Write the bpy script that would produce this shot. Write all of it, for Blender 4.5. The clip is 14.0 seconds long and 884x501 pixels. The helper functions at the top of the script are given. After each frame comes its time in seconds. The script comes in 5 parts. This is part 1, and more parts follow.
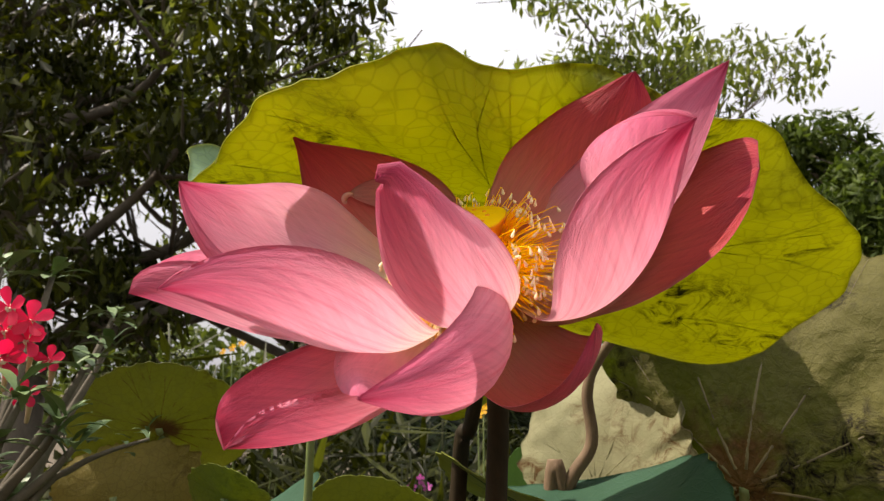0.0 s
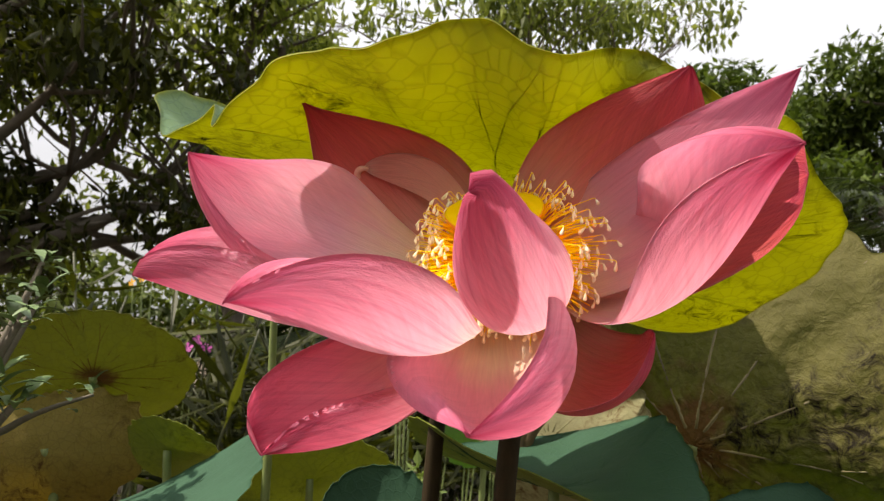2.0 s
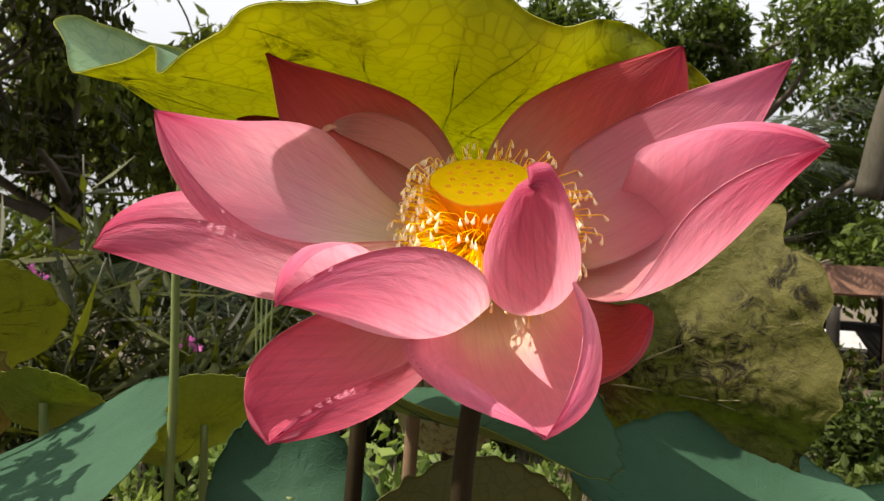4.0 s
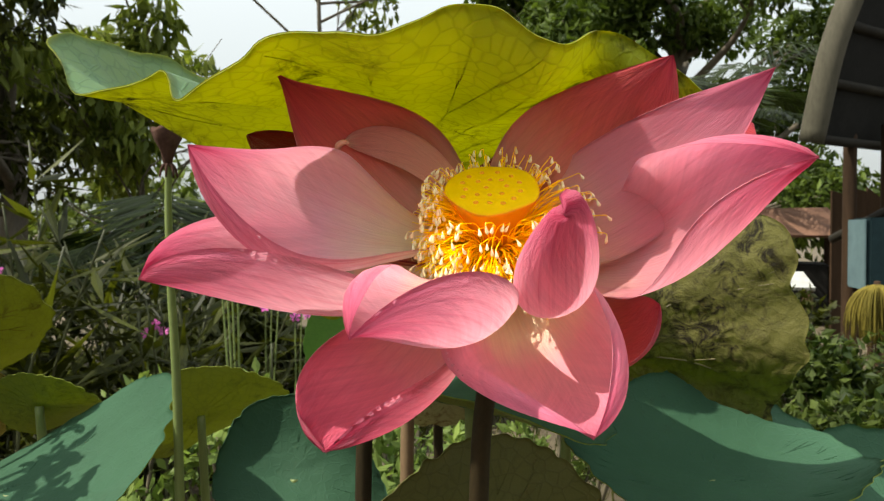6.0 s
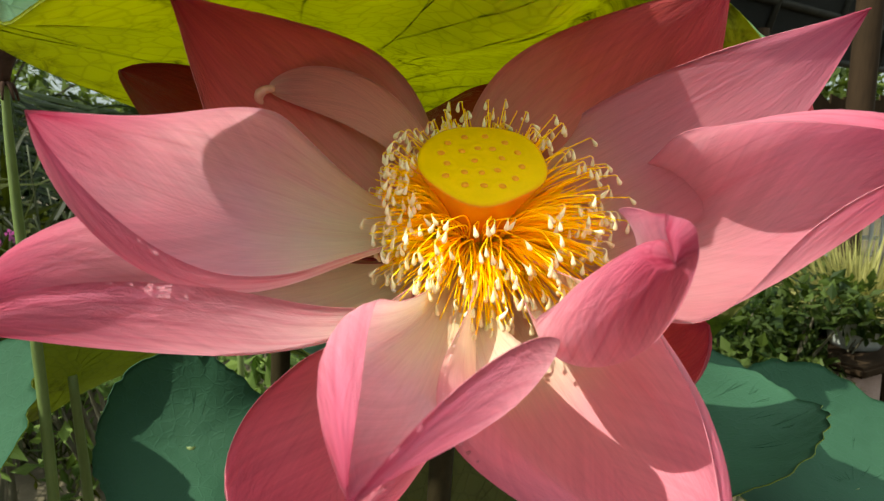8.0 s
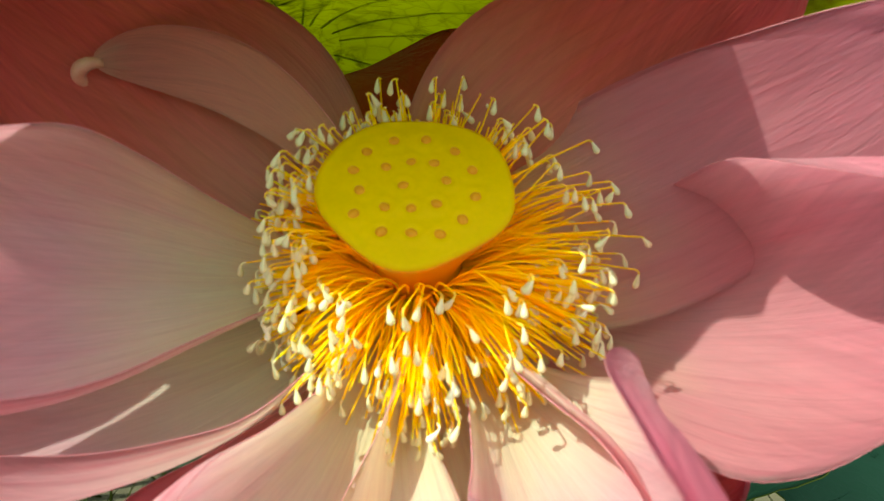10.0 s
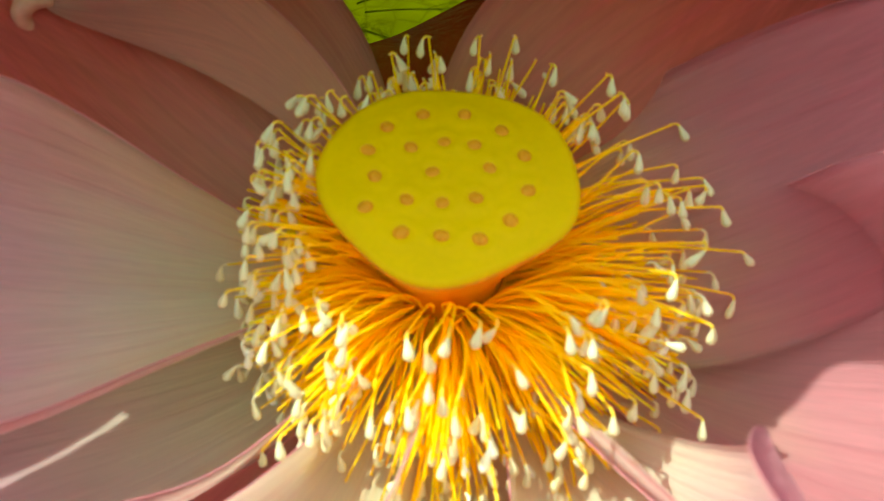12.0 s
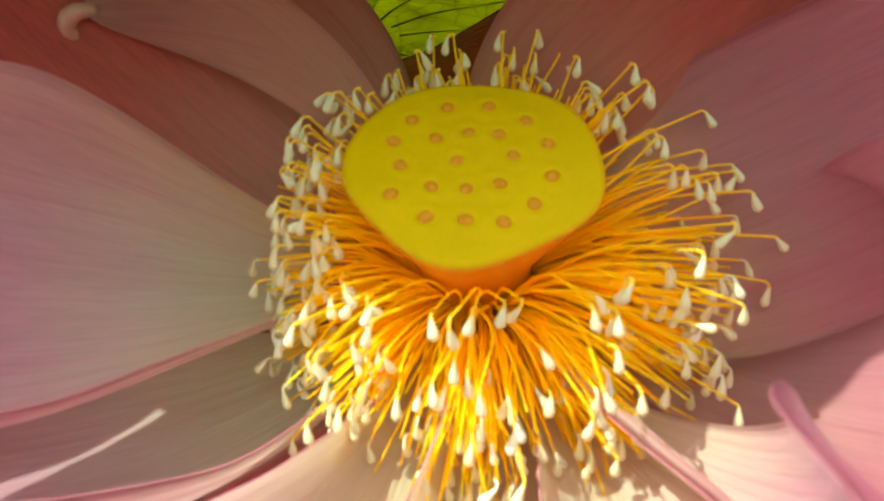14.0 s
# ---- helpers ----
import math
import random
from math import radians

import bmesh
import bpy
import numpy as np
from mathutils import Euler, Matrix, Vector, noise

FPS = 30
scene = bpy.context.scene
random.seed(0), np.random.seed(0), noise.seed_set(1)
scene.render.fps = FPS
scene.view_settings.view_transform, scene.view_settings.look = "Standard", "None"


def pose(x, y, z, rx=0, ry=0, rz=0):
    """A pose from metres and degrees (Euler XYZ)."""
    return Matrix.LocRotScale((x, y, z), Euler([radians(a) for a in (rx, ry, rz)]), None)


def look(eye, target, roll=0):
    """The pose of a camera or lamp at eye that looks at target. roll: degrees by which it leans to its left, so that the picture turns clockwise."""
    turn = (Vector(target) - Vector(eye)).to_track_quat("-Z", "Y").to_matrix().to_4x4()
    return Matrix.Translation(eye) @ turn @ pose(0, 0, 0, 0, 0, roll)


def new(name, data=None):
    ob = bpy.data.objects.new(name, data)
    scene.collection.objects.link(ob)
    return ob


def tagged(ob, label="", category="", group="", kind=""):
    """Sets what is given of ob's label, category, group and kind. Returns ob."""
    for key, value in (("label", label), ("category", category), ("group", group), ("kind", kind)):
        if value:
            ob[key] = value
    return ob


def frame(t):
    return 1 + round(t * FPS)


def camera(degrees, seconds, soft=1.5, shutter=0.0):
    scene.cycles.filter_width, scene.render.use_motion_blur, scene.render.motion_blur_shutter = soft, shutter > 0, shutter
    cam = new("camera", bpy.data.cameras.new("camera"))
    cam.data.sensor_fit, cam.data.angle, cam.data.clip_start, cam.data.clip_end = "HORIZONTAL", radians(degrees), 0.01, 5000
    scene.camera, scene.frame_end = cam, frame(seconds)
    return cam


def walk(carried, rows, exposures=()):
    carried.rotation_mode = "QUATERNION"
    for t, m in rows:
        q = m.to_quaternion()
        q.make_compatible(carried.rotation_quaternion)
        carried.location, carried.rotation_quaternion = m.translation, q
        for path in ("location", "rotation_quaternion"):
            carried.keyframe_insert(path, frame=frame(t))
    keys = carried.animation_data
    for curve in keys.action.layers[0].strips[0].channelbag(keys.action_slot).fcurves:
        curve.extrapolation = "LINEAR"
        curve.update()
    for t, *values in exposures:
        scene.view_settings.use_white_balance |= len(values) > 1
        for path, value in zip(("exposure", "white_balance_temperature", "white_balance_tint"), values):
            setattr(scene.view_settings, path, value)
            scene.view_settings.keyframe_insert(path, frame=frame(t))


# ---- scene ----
# ---- camera and its way ----
cam = camera(62.99, 14.0, soft=1.2)
cam.data.dof.use_dof = True
cam.data.dof.focus_distance = 0.26
cam.data.dof.aperture_fstop = 42
ROWS = [
    (0, 0.0110, -0.2499, 1.0875, 101.74, -2.37, 3.09),
    (0.5, 0.0007, -0.2506, 1.0922, 101.30, -2.55, 2.50),
    (1, -0.0101, -0.2437, 1.1014, 97.84, -2.01, 0.03),
    (1.5, -0.0176, -0.2471, 1.1041, 96.94, -2.80, -0.33),
    (2, -0.0321, -0.2414, 1.1069, 96.66, -3.18, -4.18),
    (2.5, -0.0439, -0.2323, 1.1132, 95.36, -2.97, -9.29),
    (3, -0.0597, -0.2210, 1.1169, 93.99, -2.51, -12.13),
    (3.5, -0.0661, -0.2295, 1.1176, 93.31, -2.94, -14.56),
    (3.7, -0.0705, -0.2289, 1.1185, 92.49, -3.39, -15.48),
    (5.8, -0.1012, -0.2406, 1.1371, 88.29, 0.42, -19.60),
    (6, -0.1028, -0.2397, 1.1356, 88.33, 0.36, -19.38),
    (6.5, -0.1118, -0.2269, 1.1359, 88.78, 0.51, -20.75),
    (7, -0.1194, -0.2057, 1.1409, 87.38, -0.08, -24.54),
    (7.2, -0.1158, -0.1956, 1.1451, 86.00, -0.50, -26.53),
    (9.3, -0.0711, -0.1261, 1.1796, 73.77, -1.08, -29.21),
    (9.5, -0.0639, -0.1217, 1.1817, 73.03, -0.90, -28.73),
    (10, -0.0486, -0.1091, 1.1803, 70.91, -0.80, -26.27),
    (10.5, -0.0294, -0.0943, 1.1761, 71.08, -2.31, -24.06),
    (11, -0.0349, -0.0891, 1.1736, 71.52, -2.73, -23.31),
    (11.5, -0.0402, -0.0873, 1.1735, 71.57, -2.12, -22.99),
    (12, -0.0377, -0.0825, 1.1719, 70.62, -2.38, -23.83),
    (12.5, -0.0375, -0.0842, 1.1717, 72.14, -1.53, -23.25),
    (13, -0.0403, -0.0838, 1.1649, 72.87, -1.36, -22.85),
    (13.5, -0.0375, -0.0858, 1.1617, 73.69, -0.92, -21.33),
    (14, -0.0363, -0.0858, 1.1660, 73.50, -0.43, -20.77),
]
walk(cam, [(t, pose(x, y, z, rx, ry, rz)) for t, x, y, z, rx, ry, rz in ROWS],
     exposures=[(0.0, 0.45, 7000, 18), (2.5, 0.56, 7000, 16), (3.7, 0.55, 7000, 15), (5.8, 0.56, 6850, 5), (7.2, 0.52, 6700, 4), (9.3, 0.20, 6450, -29), (10.5, 0.38, 6200, -26), (13.0, 0.42, 6150, -25), (14.0, 0.35, 6150, -17)])

# ---- light: hazy sky and one high sun ----
SUN_EL, SUN_AZ = radians(52), radians(-85)
SUN_TO = Vector((math.sin(SUN_AZ) * math.cos(SUN_EL), math.cos(SUN_AZ) * math.cos(SUN_EL), math.sin(SUN_EL)))
world = bpy.data.worlds.new("world")
scene.world = world
world.use_nodes = True
wn = world.node_tree.nodes
wl = world.node_tree.links
sky = wn.new("ShaderNodeTexSky")
sky.sky_type = "NISHITA"
sky.sun_disc = False
sky.sun_elevation = SUN_EL
sky.sun_rotation = SUN_AZ
sky.dust_density = 6.0
sky.air_density = 1.2
sky.ozone_density = 1.0
haze = wn.new("ShaderNodeMixRGB")
haze.inputs[0].default_value = 0.8
wl.new(sky.outputs[0], haze.inputs[1])
# the veil of haze is three times as bright overhead as at the horizon
way = wn.new("ShaderNodeTexCoord")
split = wn.new("ShaderNodeSeparateXYZ")
wl.new(way.outputs["Generated"], split.inputs[0])
above = wn.new("ShaderNodeMath")
above.operation = "MAXIMUM"
wl.new(split.outputs[2], above.inputs[0])
above.inputs[1].default_value = 0.0
rise = wn.new("ShaderNodeMath")
rise.operation = "MULTIPLY_ADD"
rise.use_clamp = True
wl.new(above.outputs[0], rise.inputs[0])
rise.inputs[1].default_value = 0.667
rise.inputs[2].default_value = 0.333
veil = wn.new("ShaderNodeMixRGB")
veil.blend_type = "MULTIPLY"
veil.inputs[0].default_value = 1.0
veil.inputs[1].default_value = (12.2, 13.0, 13.8, 1)
wl.new(rise.outputs[0], veil.inputs[2])
wl.new(veil.outputs[0], haze.inputs[2])
wl.new(haze.outputs[0], wn["Background"].inputs[0])
wn["Background"].inputs[1].default_value = 0.110
sun_data = bpy.data.lights.new("sun", "SUN")
sun_data.energy = 5.0
sun_data.angle = radians(0.6)
sun_data.color = (1.0, 0.95, 0.87)
sun = new("sun", sun_data)
sun.matrix_world = look(SUN_TO * 30, (0, 0, 0))

# ---- helpers of this scene ----
rng = np.random.default_rng(7)


def mesh_from(name, verts, faces, mats=(), slots=None, uv=None, smooth=True):
    me = bpy.data.meshes.new(name)
    me.from_pydata([tuple(map(float, v)) for v in verts], [], [tuple(map(int, f)) for f in faces])
    for m in mats:
        me.materials.append(m)
    if slots is not None:
        me.polygons.foreach_set("material_index", np.asarray(slots, dtype=np.int32))
    if uv is not None:
        layer = me.uv_layers.new(name="uv")
        idx = np.empty(len(me.loops), dtype=np.int32)
        me.loops.foreach_get("vertex_index", idx)
        layer.data.foreach_set("uv", np.asarray(uv, dtype=np.float32)[idx].ravel())
    me.polygons.foreach_set("use_smooth", np.full(len(me.polygons), smooth))
    me.update()
    return me


def part(name, me, parent=None, label="", m=None):
    ob = new(name, me)
    if parent is not None:
        ob.parent = parent
    if m is not None:
        ob.matrix_basis = m
    if label:
        ob["label"] = label
    return ob


def empty(name, m=None, **tags):
    ob = new(name)
    if m is not None:
        ob.matrix_basis = m
    return tagged(ob, **tags)


def grid_faces(a, b, off=0, flip=False, wrap=False):
    out = []
    for i in range(a - 1):
        for j in range(b if wrap else b - 1):
            k = (j + 1) % b
            f = (off + i * b + j, off + i * b + k, off + (i + 1) * b + k, off + (i + 1) * b + j)
            out.append(f[::-1] if flip else f)
    return out


def tube(path, radii, sides=8, cap=True):
    """Vertices and faces of a round tube along a path of points."""
    path = np.asarray(path, float)
    n = len(path)
    radii = np.broadcast_to(np.asarray(radii, float), (n,))
    tan = np.gradient(path, axis=0)
    tan /= np.linalg.norm(tan, axis=1, keepdims=True) + 1e-12
    up = np.array([0.31, 0.17, 0.93]) if abs(tan[0][2]) < 0.8 else np.array([1.0, 0.1, 0.05])
    verts = []
    for i in range(n):
        a = np.cross(tan[i], up)
        a /= np.linalg.norm(a)
        b = np.cross(tan[i], a)
        up = np.cross(a, tan[i])
        for k in range(sides):
            w = 2 * math.pi * k / sides
            verts.append(path[i] + radii[i] * (math.cos(w) * a + math.sin(w) * b))
    faces = grid_faces(n, sides, wrap=True)
    if cap:
        faces += [tuple(range(sides))[::-1], tuple(range((n - 1) * sides, n * sides))]
    return verts, faces


def bez(points, n=12):
    """A smooth path through control points (Catmull-Rom)."""
    p = [np.asarray(q, float) for q in points]
    p = [2 * p[0] - p[1]] + p + [2 * p[-1] - p[-2]]
    out = []
    for i in range(1, len(p) - 2):
        for t in np.linspace(0, 1, n, endpoint=False):
            out.append(0.5 * (2 * p[i] + (p[i + 1] - p[i - 1]) * t + (2 * p[i - 1] - 5 * p[i] + 4 * p[i + 1] - p[i + 2]) * t * t
                              + (3 * p[i] - p[i - 1] - 3 * p[i + 1] + p[i + 2]) * t ** 3))
    out.append(p[-2])
    return np.array(out)


class Joined:
    """Collects tubes and sheets into one mesh."""

    def __init__(self):
        self.v, self.f, self.s = [], [], []

    def add(self, verts, faces, slot=0):
        o = len(self.v)
        self.v += list(verts)
        self.f += [tuple(i + o for i in f) for f in faces]
        self.s += [slot] * len(faces)
        return self

    def mesh(self, name, mats, smooth=True):
        return mesh_from(name, self.v, self.f, mats, self.s, smooth=smooth)


# ---- materials ----
def shader(name):
    m = bpy.data.materials.new(name)
    m.use_nodes = True
    nt = m.node_tree
    return m, nt.nodes, nt.links, nt.nodes["Principled BSDF"], nt.nodes["Material Output"]


def ramp(nodes, stops):
    r = nodes.new("ShaderNodeValToRGB")
    e = r.color_ramp.elements
    while len(e) < len(stops):
        e.new(0.5)
    for el, (p, c) in zip(e, stops):
        el.position = p
        el.color = (*c, 1) if len(c) == 3 else c
    return r


def mixc(nodes, links, fac, a, b, kind="MIX"):
    n = nodes.new("ShaderNodeMixRGB")
    n.blend_type = kind
    for sock, v in ((n.inputs[0], fac), (n.inputs[1], a), (n.inputs[2], b)):
        if isinstance(v, bpy.types.NodeSocket):
            links.new(v, sock)
        elif isinstance(v, (int, float)):
            sock.default_value = v
        else:
            sock.default_value = (*v, 1)
    return n.outputs[0]


def noise_tex(nodes, links, vec, scale, detail=4, rough=0.55, distort=0.0):
    n = nodes.new("ShaderNodeTexNoise")
    n.inputs["Scale"].default_value = scale
    n.inputs["Detail"].default_value = detail
    n.inputs["Roughness"].default_value = rough
    n.inputs["Distortion"].default_value = distort
    if vec is not None:
        links.new(vec, n.inputs["Vector"])
    return n.outputs["Fac"]


def mapping(nodes, links, vec, scale):
    n = nodes.new("ShaderNodeMapping")
    n.inputs["Scale"].default_value = scale
    links.new(vec, n.inputs["Vector"])
    return n.outputs[0]


def bump(nodes, links, height, strength, distance, bsdfs):
    n = nodes.new("ShaderNodeBump")
    n.inputs["Strength"].default_value = strength
    n.inputs["Distance"].default_value = distance
    links.new(height, n.inputs["Height"])
    for b in bsdfs:
        links.new(n.outputs[0], b.inputs["Normal"])


def thin(nodes, links, bsdf, out, colour, amount):
    """Lets light through a thin sheet."""
    t = nodes.new("ShaderNodeBsdfTranslucent")
    links.new(colour, t.inputs[0])
    mx = nodes.new("ShaderNodeMixShader")
    mx.inputs[0].default_value = amount
    links.new(bsdf.outputs[0], mx.inputs[1])
    links.new(t.outputs[0], mx.inputs[2])
    links.new(mx.outputs[0], out.inputs[0])
    return t


def petal_material(name, stops, glow, rough=0.6, veins=0.26, crisp=0.28):
    m, nd, ln, bs, out = shader(name)
    uv = nd.new("ShaderNodeUVMap")
    uv.uv_map = "uv"
    sep = nd.new("ShaderNodeSeparateXYZ")
    ln.new(uv.outputs[0], sep.inputs[0])
    grad = ramp(nd, stops)
    blot = noise_tex(nd, ln, mapping(nd, ln, uv.outputs[0], (2.5, 1.2, 1)), 2.0, 3)
    add = nd.new("ShaderNodeMath")
    add.operation = "MULTIPLY_ADD"
    ln.new(blot, add.inputs[0])
    add.inputs[1].default_value = 0.28
    ln.new(sep.outputs[1], add.inputs[2])
    sub = nd.new("ShaderNodeMath")
    sub.operation = "SUBTRACT"
    ln.new(add.outputs[0], sub.inputs[0])
    sub.inputs[1].default_value = 0.14
    ln.new(sub.outputs[0], grad.inputs[0])
    # long veins that run from the root to the tip
    vein = noise_tex(nd, ln, mapping(nd, ln, uv.outputs[0], (38, 1.3, 1)), 1.0, 5, 0.68, 0.3)
    vr = ramp(nd, [(0.58 - crisp * 0.5, (0.0, 0.0, 0.0)), (0.58 + crisp * 0.5, (1, 1, 1))])
    ln.new(vein, vr.inputs[0])
    fac = nd.new("ShaderNodeMath")
    fac.operation = "MULTIPLY"
    ln.new(vr.outputs[0], fac.inputs[0])
    fac.inputs[1].default_value = veins
    col = mixc(nd, ln, fac.outputs[0], grad.outputs[0], (0.72, 0.10, 0.20))
    fine = noise_tex(nd, ln, mapping(nd, ln, uv.outputs[0], (120, 14, 1)), 1.0, 3)
    fr = ramp(nd, [(0.3, (0.86, 0.86, 0.86)), (0.7, (1.06, 1.04, 1.05))])
    ln.new(fine, fr.inputs[0])
    col = mixc(nd, ln, 0.6, col, fr.outputs[0], "MULTIPLY")
    # side veins that leave the midline slantwise
    def calc(op, x, y, z=None):
        n = nd.new("ShaderNodeMath")
        n.operation = op
        for k, q in enumerate((x, y, z)):
            if q is None:
                continue
            if isinstance(q, (int, float)):
                n.inputs[k].default_value = q
            else:
                ln.new(q, n.inputs[k])
        return n.outputs[0]

    # single darker veins, evenly spread from edge to edge
    sway = noise_tex(nd, ln, mapping(nd, ln, uv.outputs[0], (3, 2.2, 1)), 1.0, 2)
    comb = calc("SINE", calc("MULTIPLY_ADD", sway, 9.0, calc("MULTIPLY", sep.outputs[0], 105.0)), 0)
    cr = ramp(nd, [(0.55, (1, 1, 1)), (1.0, (0.80, 0.66, 0.72))])
    ln.new(comb, cr.inputs[0])
    col = mixc(nd, ln, min(1.0, veins * 1.0), col, mixc(nd, ln, 1.0, col, cr.outputs[0], "MULTIPLY"))
    off = calc("ABSOLUTE", calc("SUBTRACT", sep.outputs[0], 0.5), 0)
    slant = calc("MULTIPLY_ADD", off, -34.0, calc("MULTIPLY", sep.outputs[1], 24.0))
    cmb = nd.new("ShaderNodeCombineXYZ")
    ln.new(slant, cmb.inputs[0])
    ln.new(calc("MULTIPLY", off, 2.0), cmb.inputs[1])
    ribs = noise_tex(nd, ln, cmb.outputs[0], 1.0, 3, 0.6, 0.15)
    rr = ramp(nd, [(0.36, (0.84, 0.80, 0.82)), (0.62, (1.08, 1.08, 1.08))])
    ln.new(ribs, rr.inputs[0])
    outer = ramp(nd, [(0.38, (0, 0, 0)), (0.68, (1, 1, 1))])
    ln.new(sep.outputs[1], outer.inputs[0])
    col = mixc(nd, ln, calc("MULTIPLY", outer.outputs[0], 0.75), col, mixc(nd, ln, 1.0, col, rr.outputs[0], "MULTIPLY"))
    # tissue-like wrinkles at the tip and along the edges
    tip = ramp(nd, [(0.74, (0, 0, 0)), (0.92, (1, 1, 1))])
    ln.new(calc("MULTIPLY_ADD", calc("POWER", calc("MULTIPLY", off, 2.0), 6.0), 0.22, sep.outputs[1]), tip.inputs[0])
    crumple = noise_tex(nd, ln, mapping(nd, ln, uv.outputs[0], (22, 11, 1)), 1.0, 5, 0.62, 1.4)
    height = calc("MULTIPLY_ADD", calc("MULTIPLY", crumple, tip.outputs[0]), 6.0, calc("MULTIPLY_ADD", ribs, calc("MULTIPLY", outer.outputs[0], 0.5), vein))
    ln.new(col, bs.inputs["Base Color"])
    bs.inputs["Roughness"].default_value = rough
    bs.inputs["Specular IOR Level"].default_value = 0.25
    bs.inputs["Sheen Weight"].default_value = 0.15
    bs.inputs["Sheen Roughness"].default_value = 0.4
    # each of the two skins passes the root of the petal's colour
    root = nd.new("ShaderNodeGamma")
    root.inputs["Gamma"].default_value = 0.57
    ln.new(col, root.inputs["Color"])
    t = thin(nd, ln, bs, out, root.outputs[0], glow)
    bump(nd, ln, height, 0.5, 0.0009, (bs, t))
    return m


ROSE, RED = (0.80, 0.20, 0.33), (0.50, 0.03, 0.10)
petal_in = petal_material("petal_inside", [(0.0, (0.88, 0.76, 0.32)), (0.16, (0.90, 0.78, 0.48)), (0.27, (0.79, 0.49, 0.42)), (0.40, (0.75, 0.36, 0.41)), (0.76, (0.80, 0.33, 0.43)), (0.95, ROSE), (1.0, RED)], 0.70, veins=0.13)
cream_in = petal_material("cream_based_petal_inside", [(0.0, (0.88, 0.78, 0.32)), (0.20, (0.98, 0.92, 0.60)), (0.34, (0.97, 0.85, 0.70)), (0.48, (0.90, 0.63, 0.70)), (0.76, (0.87, 0.47, 0.57)), (0.95, ROSE), (1.0, RED)], 0.64, veins=0.13)
petal_out = petal_material("petal_outside", [(0.0, (0.93, 0.74, 0.68)), (0.25, (0.93, 0.67, 0.69)), (0.62, (0.94, 0.48, 0.57)), (0.92, ROSE), (1.0, RED)], 0.62, veins=0.5, crisp=0.14)
# rose inside, made deeper to hold the shade of the petals above
mid_in = petal_material("shaded_rose_petal_inside", [(0.0, (0.86, 0.62, 0.35)), (0.3, (0.82, 0.34, 0.34)), (0.6, (0.78, 0.20, 0.28)), (0.92, (0.74, 0.13, 0.22)), (1.0, RED)], 0.50, veins=0.2)
ochre = petal_material("dusky_petal", [(0.0, (0.86, 0.66, 0.38)), (0.4, (0.82, 0.46, 0.32)), (0.9, (0.78, 0.34, 0.28)), (1.0, (0.80, 0.50, 0.38))], 0.5, veins=0.15)
salmon_in = petal_material("salmon_petal_inside", [(0.0, (0.90, 0.78, 0.36)), (0.26, (0.93, 0.80, 0.54)), (0.42, (0.85, 0.40, 0.45)), (0.78, (0.83, 0.29, 0.40)), (0.95, ROSE), (1.0, RED)], 0.55, veins=0.15)
# maroon deepened in colour to hold the shade under the broad leaf
maroon = petal_material("shaded_maroon_petal", [(0.0, (0.36, 0.022, 0.03)), (0.4, (0.32, 0.014, 0.022)), (1.0, (0.24, 0.010, 0.02))], 0.08, veins=0.05)
deep_in = petal_material("deep_petal_inside", [(0.0, (0.78, 0.52, 0.24)), (0.28, (0.67, 0.32, 0.23)), (0.55, (0.61, 0.145, 0.10)), (0.92, (0.58, 0.07, 0.08)), (1.0, (0.38, 0.02, 0.05))], 0.40)
deep_out = petal_material("deep_petal_outside", [(0.0, (0.78, 0.50, 0.34)), (0.3, (0.74, 0.30, 0.28)), (0.65, (0.68, 0.16, 0.20)), (0.93, (0.62, 0.08, 0.14)), (1.0, (0.38, 0.02, 0.05))], 0.45)


